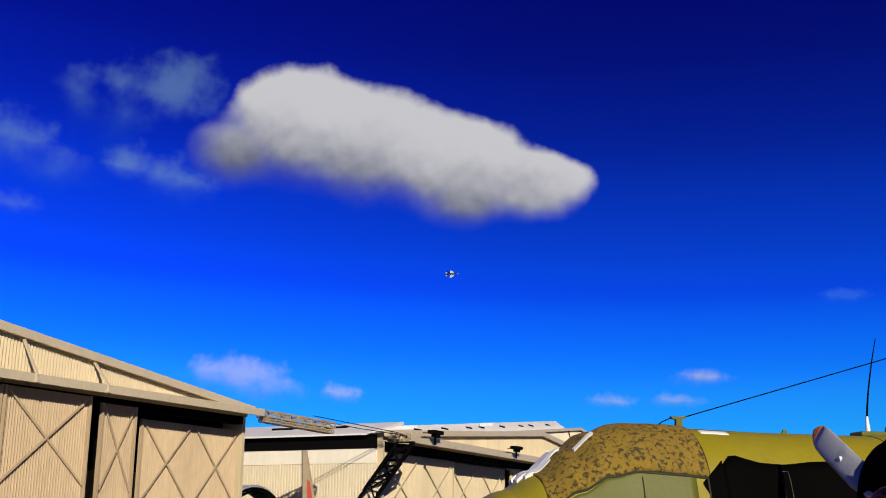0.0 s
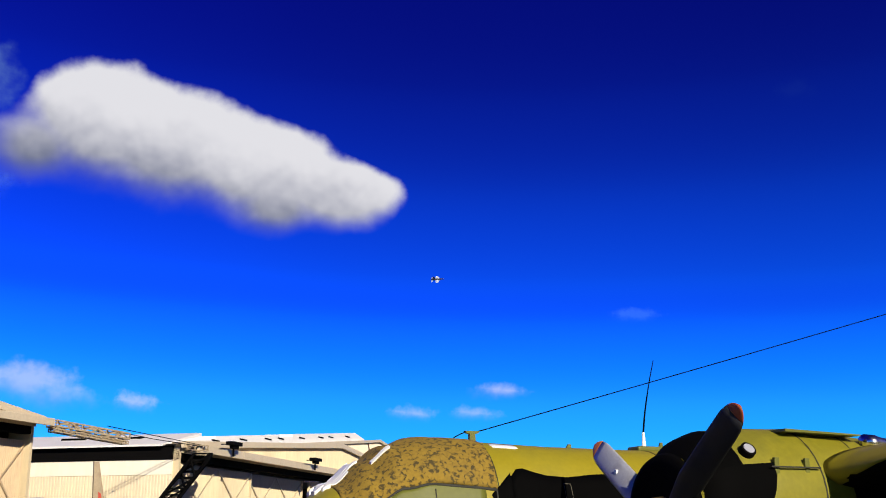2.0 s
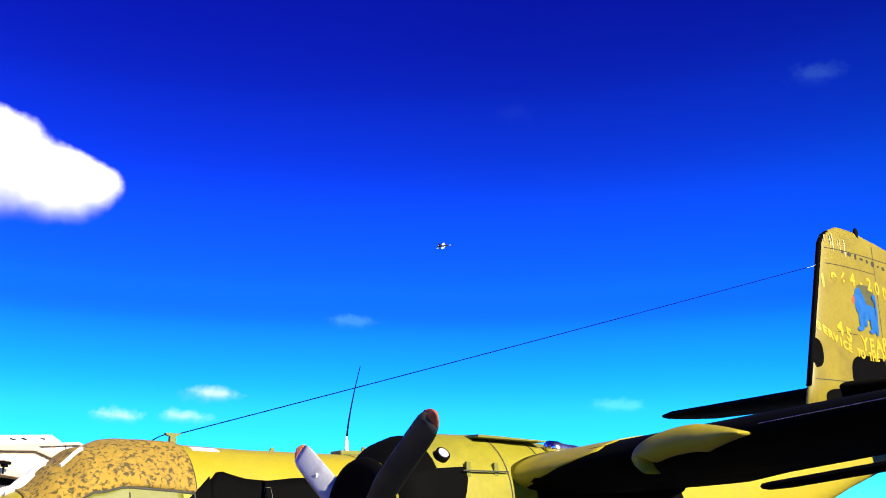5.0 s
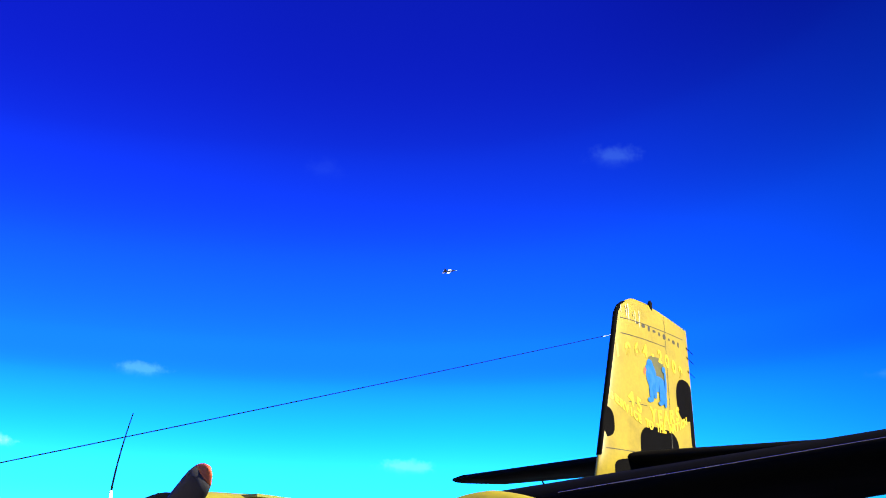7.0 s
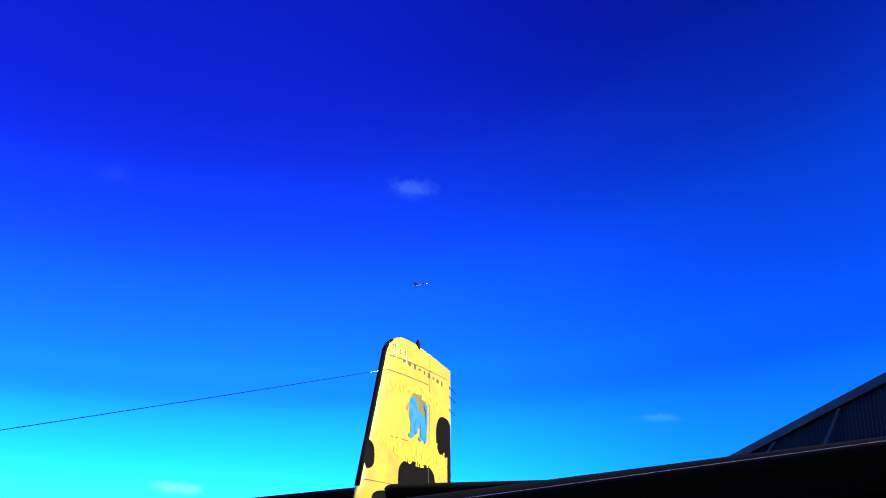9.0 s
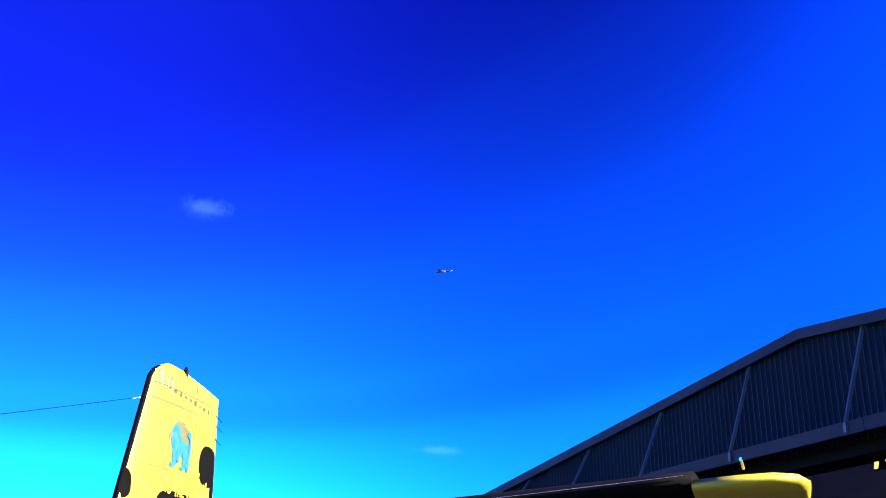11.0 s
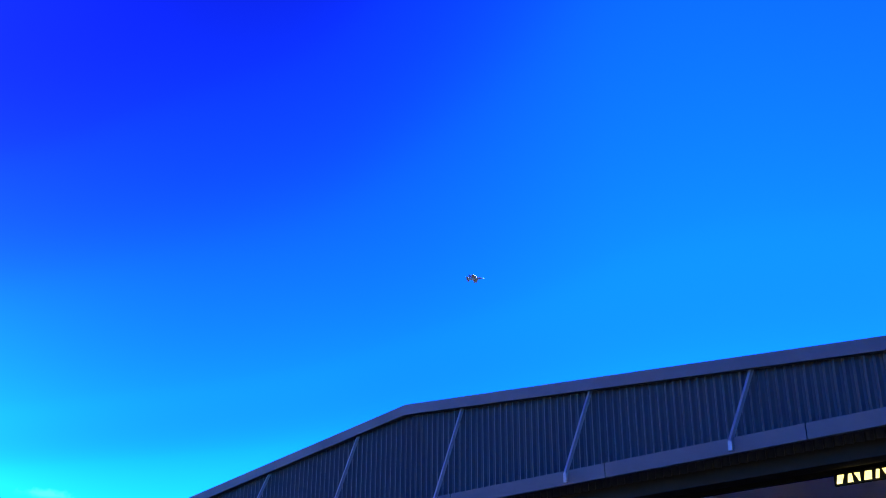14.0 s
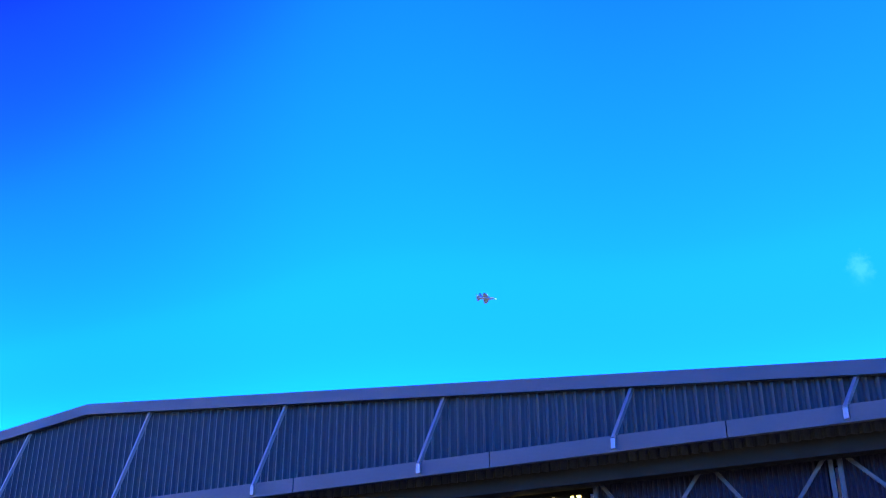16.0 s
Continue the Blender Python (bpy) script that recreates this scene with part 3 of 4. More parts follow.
# cloth over the cockpit
hull_patch("cockpit_cover", COVER, -2.02, -0.12, radians(-75), radians(66), 0.03, plane, "brown spotted camouflage cloth cover", 60, 48, 0.022, edge=lambda s: radians(66 + 4 * s))
for s0, s1, a0, a1 in ((-2.16, -1.86, -16, -9), (-2.1, -1.7, -8, -3.5), (-2.18, -1.74, -3, 2), (-2.06, -1.66, 2.5, 5), (-2.12, -1.8, 5.5, 9), (-1.58, -1.34, 17, 21)):
    hull_patch("windscreen_strip", WHITE, s0, s1, radians(a0), radians(a1), 0.052, plane, "white ragged strip at the windscreen", 12, 4, 0.035, False)
# black area low on the port side
EDGE = ((-0.07, 2.56), (0.24, 2.86), (0.34, 2.82), (0.6, 2.76), (0.9, 2.75), (1.32, 2.8), (1.7, 2.81), (9.0, 2.8))
hull_patch("black_patch", BLACK, 0.1, 9.0, radians(150), radians(60), 0.006, fuselage, "black patch low on the fuselage", 90, 14,
           edge=lambda s: math.acos(max(0.02, (float(np.interp(s, [q[0] for q in EDGE], [q[1] for q in EDGE])) - 1.91) / 1.3) ** (1 / 0.78)))
zang = lambda z: math.acos(((z - 1.91) / 1.3) ** (1 / 0.78))  # noqa: E731
hull_patch("black_point", BLACK, -0.2, 0.1, 0, 0, 0.006, fuselage, "pointed end of the black patch", 12, 6,
           edge=lambda s: zang(2.5 + (s + 0.2) * 0.9), low=lambda s: zang(max(1.93, 2.48 - (s + 0.2) * 1.75)))
for s0, s1, a0, a1 in ((-1.95, -0.12, 64.5, 66.0), (-0.95, -0.935, 66, 108), (-0.14, -0.12, 62, 108)):
    hull_patch("cover_hem", LINE, s0, s1, radians(a0), radians(a1), 0.012, fuselage, ns=24 if s1 - s0 > 1 else 1, na=2 if s1 - s0 > 1 else 16, edge=(lambda s: radians(67.5 + 4 * s)) if s1 - s0 > 1 else None, low=(lambda s: radians(65.5 + 4 * s)) if s1 - s0 > 1 else None)
for s in (-0.1, 2.55, 2.95):
    hull_patch("panel_seam", LINE, s, s + 0.012, radians(-20), radians(110), 0.005, fuselage, ns=1, na=30)
hull_patch("roof_marking", WHITE, 0.05, 0.42, radians(17), radians(25), 0.006, fuselage, "small white roof marking", 6, 3)
for s0 in (0.83,):
    for sa, sb, aa, ab in ((s0, s0 + 0.004, 60, 88), (s0 + 0.1, s0 + 0.104, 60, 88), (s0, s0 + 0.104, 60, 60.25)):
        hull_patch("hatch_outline", OUTLINE, sa, sb, radians(aa), radians(ab), 0.0075, fuselage, "thin pale hatch outline", 2, 12)
# aerials on the spine
mast = part("aerial_mast", (lambda b: (plate(b, ((-0.09, 3.39), (0.13, 3.39), (0.1, 3.36), (0.06, 3.35), (0.07, 3.18), (-0.03, 3.18), (-0.02, 3.35), (-0.07, 3.36)), -0.03, 0.03), b)[1])(bmesh.new()), OLIVE, plane)
bm = bmesh.new()
tube(bm, [(-0.08 - 0.09 * math.sin(k * 0.4) * k * 0.55, 0, 3.37 - 0.012 * k * k * 0.55) for k in range(5)], 0.008, 6)
part("aerial_lead", bm, WIRE, mast)
bm = bmesh.new()
ends = Vector((0.1, 0, 3.385)), Vector((15.44, 0, 7.91))
tube(bm, [ends[0].lerp(ends[1], k / 24) - Vector((0, 0, 0.02 * 4 * (k / 24) * (1 - k / 24))) for k in range(25)], 0.0085, 6)
part("aerial_wire", bm, WIRE, plane, "thin dark wire aerial")
bm = bmesh.new()
tube(bm, (ends[1] - Vector((0.36, 0, 0.11)), ends[1]), 0.008, 8)
part("insulator", bm, WHITE, plane)
bm = bmesh.new()
tube(bm, [(2.69 + 0.14 * (k / 8) ** 1.6, -0.1 - 0.14 * k / 8, 3.44 + 1.05 * k / 8) for k in range(9)], [0.014 - 0.001 * k for k in range(9)], 6)
whip = part("whip_aerial", bm, WIRE, plane, "thin black whip aerial")
bm = bmesh.new()
tube(bm, ((2.69, -0.1, 3.24), (2.69, -0.1, 3.46)), [0.035, 0.018], 10)
part("aerial_base", bm, WHITE, whip)
bm = bmesh.new()
box(bm, 2.5, 2.95, -0.25, 0.05, 3.17, 3.25, 0.03)
part("aerial_plate", bm, OLIVE, plane)
for s, y, hgt in ((-0.55, -0.1, 0.05), (1.45, 0.0, 0.04), (3.05, 0.1, 0.12)):
    bm = bmesh.new()
    plate(bm, ((s, 3.18), (s + 0.1, 3.18), (s + 0.09, 3.22 + hgt), (s + 0.05, 3.22 + hgt)), y - 0.015, y + 0.015)
    part("blade_aerial", bm, OLIVE, plane)


def wing_z(p):
    return 2.76 + (p - 5.6) * 0.074 if p > 4.6 else 2.66 + (4.6 - p) * 0.03


def foil(s0, chord, thick, y, zc, n=14, camber=0.02):
    """Points round a wing section, from the trailing edge over the top."""
    out = []
    for k in range(2 * n):
        a = math.tau * k / (2 * n)
        x = 0.5 + 0.5 * math.cos(a)
        yt = 5 * thick * (0.2969 * math.sqrt(x) - 0.126 * x - 0.3516 * x * x + 0.2843 * x ** 3 - 0.1036 * x ** 4)
        out.append(Vector((s0 + chord * x, y, zc + chord * (yt if a < math.pi else -yt) + camber * chord * math.sin(math.pi * x))))
    return out


def wing(side):
    """One wing; side -1 is port."""
    bm = bmesh.new()
    rings = []
    for p in (4.21, 4.6, 5.3, 5.75, 7, 8, 10, 12, 13.2, 13.55):
        c = 3.9 if p < 4.6 else 3.9 - (p - 4.6) * 0.19
        rings.append([bm.verts.new(v) for v in foil(2.18, c, 0.15 - 0.004 * p, side * p, wing_z(p))])
    skin(bm, rings)
    # tan wing coloured black: its shade is put into the colour
    w = part("wing", bm, BLACK, plane, "outer wing in black that stands for shade", True)
    bm = bmesh.new()
    rings = []
    for p in (0.6, 2.0, 3.5, 4.2):
        rings.append([bm.verts.new(v) for v in foil(2.18, 3.9 if p < 4.6 else 3.9 - (p - 4.6) * 0.19, 0.15 - 0.004 * p, side * p, wing_z(p))])
    skin(bm, rings)
    part("inner_wing", bm, TAN, w, "tan painted inner wing", True)
    bm = bmesh.new()
    rings = []
    for k in range(11):
        p = 4.2 + 1.35 * k / 10
        c = 3.9 if p < 4.6 else 3.9 - (p - 4.6) * 0.19
        outline = foil(2.18, c, 0.15 - 0.004 * p, side * p, wing_z(p), 200)
        end = 200 + 30 * (1 - k / 10) - 17 * k / 10
        picked = [outline[int(24 + (end - 24) * j / 27)] for j in range(28)]
        rings.append([bm.verts.new(v + Vector((-0.008, 0, 0.008 if j < 23 else -0.004))) for j, v in enumerate(picked)] + [bm.verts.new(v + Vector((0.02, 0, -0.006))) for v in picked[::-1]])
    skin(bm, rings)
    # tan skin left showing where the wing's black shade colour stops
    part("wing_fillet", bm, TAN, w, "tan fillet along the wing top", True)
    bm = bmesh.new()
    rings = []
    for p, k in ((13.56, 1.0), (13.9, 0.99), (14.15, 0.93), (14.33, 0.75), (14.42, 0.4)):
        c = (3.9 - 8.96 * 0.19) * k
        rings.append([bm.verts.new(v) for v in foil(2.18 + (1 - k) * 0.9, c, 0.075, side * p, wing_z(p) - 0.05)])
    skin(bm, rings)
    tip = part("wing_tip", bm, TAN, w, "tan rounded wing tip", True)
    bm = bmesh.new()
    tube(bm, ((2.1, side * 13.95, wing_z(13.95) + 0.02), (1.7, side * 13.95, wing_z(13.95) + 0.02)), 0.012, 6)
    part("pitot_tube", bm, ALLOY, w)
    # thin bright tube added as the rim highlight on the wing
    bm = bmesh.new()
    tube(bm, [(2.185, side * p, wing_z(p) + 0.035) for p in (7.6, 9, 11, 13.5)], 0.003, 6)
    part("edge_highlight", bm, ALLOY, w, "bright thread standing for the sunlit wing edge")
    for p0, p1 in ((4.7, 8.6), (8.65, 13.4)):
        bm = bmesh.new()
        n = 8
        rings = []
        for k in range(n + 1):
            p = p0 + (p1 - p0) * k / n
            c = 3.9 - (p - 4.6) * 0.19
            rings.append([bm.verts.new(v) for v in foil(2.25 + c, 0.75, 0.14, side * p, wing_z(p) - 0.1, 6)])
        skin(bm, rings)
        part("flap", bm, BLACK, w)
    return w


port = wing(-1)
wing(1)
# raised tan crescent, added to paint the sunlit part of the port leading edge
bm = bmesh.new()
rings = []
for k in range(33):
    if k <= 22:
        a = radians(-42 + 132 * k / 22)
        p, z, inward = 6.95 - 0.78 * math.cos(a), 2.735 + 0.26 * math.sin(a), Vector((0, -math.cos(a) * 0.5, -math.sin(a))).normalized()
    else:
        f = (k - 22) / 10
        p, z, inward = 6.95 + 0.55 * f, 2.995 - 0.06 * f - 0.06 * f * f, Vector((0, 0, -1))
    wide = 0.26 * min(1, 0.08 + k / 9) * min(1, 0.1 + (32 - k) / 9)
    ring = []
    for j in range(12):
        c, s = math.cos(j * math.tau / 12), math.sin(j * math.tau / 12)
        ring.append(bm.verts.new(Vector((2.12 + 0.13 * c, -p, z)) + inward * wide * (0.5 + 0.5 * s)))
    rings.append(ring)
skin(bm, rings)
part("sunlit_edge_crescent", bm, TAN, port, "added tan crescent for the sunlit leading edge", True)


def nacelle(side, detailed):
    y0 = side * 3.53
    prof = ((0.62, 0.5, 2.2), (0.68, 0.62, 2.22), (0.85, 0.74, 2.27), (1.1, 0.8, 2.31), (1.6, 0.83, 2.33), (2.1, 0.83, 2.34), (2.8, 0.79, 2.35), (3.4, 0.7, 2.4), (4.0, 0.55, 2.46), (4.8, 0.36, 2.56), (6.0, 0.06, 2.65))
    bm = bmesh.new()
    skin(bm, [[bm.verts.new((s, y0 + r * 0.97 * math.sin(k * math.tau / 40), z + r * math.cos(k * math.tau / 40))) for k in range(40)] for s, r, z in prof])
    nac = part("nacelle", bm, NACELLE, plane, "tan engine nacelle", True)
    bm = bmesh.new()
    skin(bm, [[bm.verts.new((s, y0 + r * math.sin(k * math.tau / 40), 2.21 + r * math.cos(k * math.tau / 40))) for k in range(40)] for s, r in ((0.66, 0.66), (0.6, 0.63), (0.58, 0.55), (0.61, 0.45))])
    part("cowl_lip", bm, BLACK, nac, smooth=True)
    bm = bmesh.new()
    skin(bm, [[bm.verts.new((s, y0 + r * math.sin(k * math.tau / 24), 2.18 + r * math.cos(k * math.tau / 24))) for k in range(24)] for s, r in ((0.32, 0.05), (0.36, 0.14), (0.5, 0.22), (0.66, 0.24))])
    part("gearbox", bm, BRASS, nac, smooth=True)
    if detailed:
        ring = lambda s: max((q for q in prof if q[0] <= s), key=lambda q: q[0])  # noqa: E731
        for s in (1.12, 2.12, 2.75):
            bm = bmesh.new()
            a, b = [q for q in prof if q[0] <= s][-1], [q for q in prof if q[0] > s][0]
            f = (s - a[0]) / (b[0] - a[0])
            r, z = a[1] + (b[1] - a[1]) * f + 0.004, a[2] + (b[2] - a[2]) * f
            rows = [[bm.verts.new((s + d, y0 + (r + g) * 0.97 * math.sin(k * math.tau / 40), z + (r + g) * math.cos(k * math.tau / 40))) for k in range(40)] for d, g in ((0, 0), (0.004, 0.003), (0.014, 0.003), (0.018, 0))]
            skin(bm, rows, False)
            part("cowl_seam", bm, LINE, nac)
        for s, ang in ((1.55, 62), (1.95, 62)):
            bm = bmesh.new()
            c = Vector((s, y0 + side * 0.82 * math.sin(radians(ang)), 2.33 + 0.83 * math.cos(radians(ang))))
            box(bm, c.x - 0.03, c.x + 0.03, c.y - 0.02, c.y + 0.02, c.z - 0.1, c.z + 0.08, 0.008)
            part("cowl_latch", bm, OLIVE, nac)
        bm = bmesh.new()
        rows = []
        for i in range(13):
            ang = radians(60 + 10 * i)
            end = 1.52 - 0.05 * max(0, i - 1) ** 1.2
            row = []
            for k in range(9):
                s = 0.635 + (end - 0.635) * k / 8
                a, b = [q for q in prof if q[0] <= s][-1], [q for q in prof if q[0] > s][0]
                f = (s - a[0]) / (b[0] - a[0])
                r, z = a[1] + (b[1] - a[1]) * f + 0.013, a[2] + (b[2] - a[2]) * f
                row.append(bm.verts.new((s, y0 + side * r * 0.975 * math.sin(ang), z + r * math.cos(ang))))
            rows.append(row)
        skin(bm, rows, False, False)
        part("black_patch", bm, BLACK, nac, "black patch on the cowling", True)
        bm = bmesh.new()
        rows = []
        for i in range(21):
            ang = radians(-120 + 9 * i)
            row = []
            for k in range(7):
                s = 0.635 + (0.42 + 0.1 * max(0, (i - 12) / 8)) * k / 6
                a, b = [q for q in prof if q[0] <= s][-1], [q for q in prof if q[0] > s][0]
                f = (s - a[0]) / (b[0] - a[0])
                r, z = a[1] + (b[1] - a[1]) * f + 0.013, a[2] + (b[2] - a[2]) * f
                row.append(bm.verts.new((s, y0 + side * r * 0.975 * math.sin(ang), z + r * math.cos(ang))))
            rows.append(row)
        skin(bm, rows, False, False)
        part("cowl_band", bm, BLACK, nac, "black band round the cowling front", True)
        bm = bmesh.new()
        rows = []
        for i in range(14):
            ang = radians(58 + 9 * i)
            row = []
            for k in range(13):
                s = min(2.5 + 0.0024 * i * i + 3.4 * k / 12, 5.95)
                a, b = [q for q in prof if q[0] <= s][-1], [q for q in prof if q[0] > s][0]
                f = (s - a[0]) / (b[0] - a[0])
                r, z = a[1] + (b[1] - a[1]) * f + 0.013, a[2] + (b[2] - a[2]) * f
                row.append(bm.verts.new((s, y0 + side * r * 0.975 * math.sin(ang), z + r * math.cos(ang))))
            rows.append(row)
        skin(bm, rows, False, False)
        part("black_patch", bm, BLACK, nac, "black patch along the rear nacelle", True)
        bm = bmesh.new()
        bar(bm, (1.45, y0 + side * 0.77, 2.7), (2.1, y0 + side * 0.77, 2.7), 0.012, 0.016)
        part("cowl_hinge", bm, LINE, nac)
        bm = bmesh.new()
        c = Vector((1.28, y0 + side * 0.62, 2.87))
        o = Vector((0, side * 0.8, 0.6)).normalized()
        tube(bm, (c - o * 0.1, c + o * 0.03), 0.085, 20)
        ringed = part("landing_lamp", bm, STEEL_AND_SHADE, nac)
        bm = bmesh.new()
        tube(bm, (c + o * 0.02, c + o * 0.036), 0.062, 20)
        part("lens", bm, GLASS, ringed)
        bm = bmesh.new()
        plate(bm, ((1.9, 3.13), (2.95, 3.1), (2.95, 3.085), (1.9, 3.1)), y0 + side * 0.1, y0 + side * 0.5)
        part("cowl_flap", bm, OLIVE, nac)
        bm = bmesh.new()
        rings = []
        for i in range(14):
            s = 3.0 + 0.1 * i
            r = 0.11 - 0.004 * i
            rings.append([bm.verts.new((s, y0 + side * 0.5 + (r + 0.02 * noise.noise((s * 6, k, 0))) * math.sin(k * math.tau / 14), 3.02 - 0.008 * i + (r + 0.02 * noise.noise((s * 6, k, 5))) * 0.8 * math.cos(k * math.tau / 14))) for k in range(14)])
        skin(bm, rings)
        part("exhaust_duct", bm, ALLOY, nac, "crumpled bright metal exhaust duct", True)
    return nac


def propeller(side, turn):
    """Three paddle blades round a hub, at rest."""
    p = part("propeller", (lambda b: (tube(b, ((0.18, 0, 0), (0.24, 0, 0), (0.34, 0, 0), (0.5, 0, 0)), [0.08, 0.15, 0.17, 0.14], 18), b)[1])(bmesh.new()), BRASS, plane, "three-bladed propeller with orange tips")
    p.matrix_basis = pose(0.26, side * 3.48, 2.14, 0, 0, 7.7 * side)
    for k in range(3):
        ang = radians(turn + 120 * k)
        # one blade coloured as lit, the other two as shaded
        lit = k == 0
        for nm, r0, r1, mt in (("blade", 0.12, 1.86, GREY if lit else BLADE_SHADED), ("blade_tip", 1.86, 1.98, ORANGE if lit else TIP_SHADED)):
            bm = bmesh.new()
            rings = []
            n = 16 if nm == "blade" else 6
            for i in range(n + 1):
                r = r0 + (r1 - r0) * i / n
                f = r / 1.98
                w = 0.06 + 0.085 * min(1, max(0, (f - 0.08) / 0.3)) * 1.0
                if f > 0.86:
                    w *= math.sqrt(max(0.02, 1 - ((f - 0.86) / 0.142) ** 2))
                th = 0.055 * (1 - f) + 0.012
                tw = radians(58 - 38 * f)
                ring = []
                for j in range(12):
                    a = j * math.tau / 12
                    u, v = w * math.cos(a), th * math.sin(a)
                    du, ds = u * math.cos(tw) - v * math.sin(tw), u * math.sin(tw) + v * math.cos(tw)
                    ring.append(bm.verts.new((0.36 + ds * side, r * math.sin(ang) + du * math.cos(ang), r * math.cos(ang) - du * math.sin(ang))))
                rings.append(ring)
            skin(bm, rings)
            part(nm, bm, mt, p, "propeller blade coloured pale grey as the lit one" if lit and nm == "blade" else "", True)
        if lit:
            bm = bmesh.new()
            c = Vector((0.312, 1.22 * math.sin(ang), 1.22 * math.cos(ang)))
            tube(bm, (c, c + Vector((0.03, 0, 0))), 0.035, 14)
            part("blade_decal", bm, WHITE, p)
    return p


nacelle(-1, True)
nacelle(1, False)
propeller(-1, 61.5)
propeller(1, 60)
# landing gear
for side, s in ((-1, 3.4), (1, 3.4), (0, -1.9)):
    y0 = 3.53 * side
    for dy in (-0.28, 0.28):
        bm = bmesh.new()
        tube(bm, ((s, y0 + dy - 0.14, GROUND + 0.5), (s, y0 + dy - 0.1, GROUND + 0.5), (s, y0 + dy + 0.1, GROUND + 0.5), (s, y0 + dy + 0.14, GROUND + 0.5)), [0.4, 0.5, 0.5, 0.4], 28)
        part("wheel", bm, RUBBER, plane)
    bm = bmesh.new()
    tube(bm, ((s, y0, GROUND + 0.5), (s, y0, 2.0 if side else 0.9)), 0.08, 12)
    bar(bm, (s, y0 - 0.3, GROUND + 0.5), (s, y0 + 0.3, GROUND + 0.5), 0.08)
    part("gear_leg", bm, GREY, plane)

# tail
FIN_LE = lambda z: 14.5 + (z - 4.5) * 0.29  # noqa: E731
bm = bmesh.new()
levels = (4.2, 5.2, 6.2, 7.2, 8.1, 8.45, 8.65, 8.8, 8.9, 8.98)
rings = []
for z in levels:
    k = max(0, (z - 8.5) / 0.54)
    le = FIN_LE(z) + 0.8 * k ** 2.2
    te = 19.18 - (z - 4.4) * 0.03 - 2.3 * max(0, (z - 8.68) / 0.36)
    rings.append([bm.verts.new((v.x, v.z - 0, z)) for v in [Vector((q.x, 0, q.z)) for q in foil(le, te - le, 0.085 * (1 - 0.35 * k), 0, 0, 48, 0.0)]])
skin(bm, rings)
fin = part("fin", bm, FIN_TAN, plane, "tan fin with yellow lettering and blue emblem", True)


def fin_y(s, z):
    """Half thickness of the fin at a place on it."""
    le = FIN_LE(z)
    c = 19.18 - (z - 4.4) * 0.03 - le
    x = min(0.999, max(0.001, (s - le) / c))
    return 5 * 0.085 * c * (0.2969 * math.sqrt(x) - 0.126 * x - 0.3516 * x * x + 0.2843 * x ** 3 - 0.1036 * x ** 4)


def fin_patch(name, mat, blobs, label, lift=0.004, parent=None):
    """Paint on the port side of the fin, as rounded areas that follow its skin."""
    bm = bmesh.new()
    for i, (s0, z0, rs, rz, power) in enumerate(blobs):
        rows = []
        for r in range(7):
            ring = []
            for k in range(28):
                a = k * math.tau / 28
                cs, sn = math.cos(a), math.sin(a)
                s = s0 + rs * r / 6 * math.copysign(abs(cs) ** power, cs)
                z = z0 + rz * r / 6 * math.copysign(abs(sn) ** power, sn)
                s = min(max(s, FIN_LE(z) + 0.01), 19.16 - (z - 4.4) * 0.03)
                ring.append(bm.verts.new((s, -fin_y(s, z) - 0.02 * s * 0 + 0.0 - lift - 0.0012 * i, z)))
            rows.append(ring)
        skin(bm, rows, False)
    return part(name, bm, mat, parent or fin, label)


fin_patch("black_patch", BLACK, ((14.82, 5.87, 0.38, 0.36, 0.7),), "black rounded camouflage patch")
fin_patch("black_patch", BLACK, ((17.15, 5.4, 0.98, 0.54, 0.6), (17.05, 4.62, 1.98, 0.48, 0.35)), "black camouflage patch over fin root")
fin_patch("black_patch", BLACK, ((18.66, 6.8, 0.5, 0.52, 0.8), (19.02, 6.1, 0.13, 0.5, 0.6)), "black camouflage patch on rudder")
fin_patch("emblem_field", FIELD, ((17.15, 7.26, 0.4, 0.38, 0.45),), "olive field behind the emblem", 0.006)
for i, (piece, blobs) in enumerate((("emblem_head", ((16.84, 7.38, 0.16, 0.16, 1), (16.72, 7.32, 0.1, 0.06, 1))), ("emblem_mane", ((16.88, 7.14, 0.25, 0.3, 1),)), ("emblem_body", ((17.18, 6.99, 0.4, 0.19, 0.9),)),
                                    ("emblem_leg", ((16.84, 6.78, 0.11, 0.26, 0.8), (16.74, 6.55, 0.12, 0.055, 1))), ("emblem_leg", ((17.02, 6.78, 0.07, 0.16, 0.8),)), ("emblem_leg", ((17.34, 6.76, 0.12, 0.25, 0.8), (17.24, 6.53, 0.1, 0.05, 1))),
                                    ("emblem_leg", ((17.5, 6.7, 0.08, 0.24, 0.8),)), ("emblem_tail", ((17.56, 7.1, 0.05, 0.28, 0.9), (17.5, 7.38, 0.09, 0.08, 1))))):
    fin_patch(piece, BLUE, blobs, "bright blue painted part of a standing beast", 0.009 + 0.0025 * i)
bm = bmesh.new()
edge = [Vector((FIN_LE(z) + 0.8 * max(0, (z - 8.5) / 0.54) ** 2.2, 0, z)) for z in (5.1, 6, 7, 8, 8.5, 8.7, 8.82)]
skin(bm, [[bm.verts.new(e + Vector((dx, dy, 0))) for dx, dy in ((0.03, -0.075), (-0.012, -0.035), (-0.016, 0.0), (-0.012, 0.035), (0.03, 0.075))] for e in edge])
part("leading_edge_boot", bm, BLACK, fin, "black rubber strip along the fin edge", True)
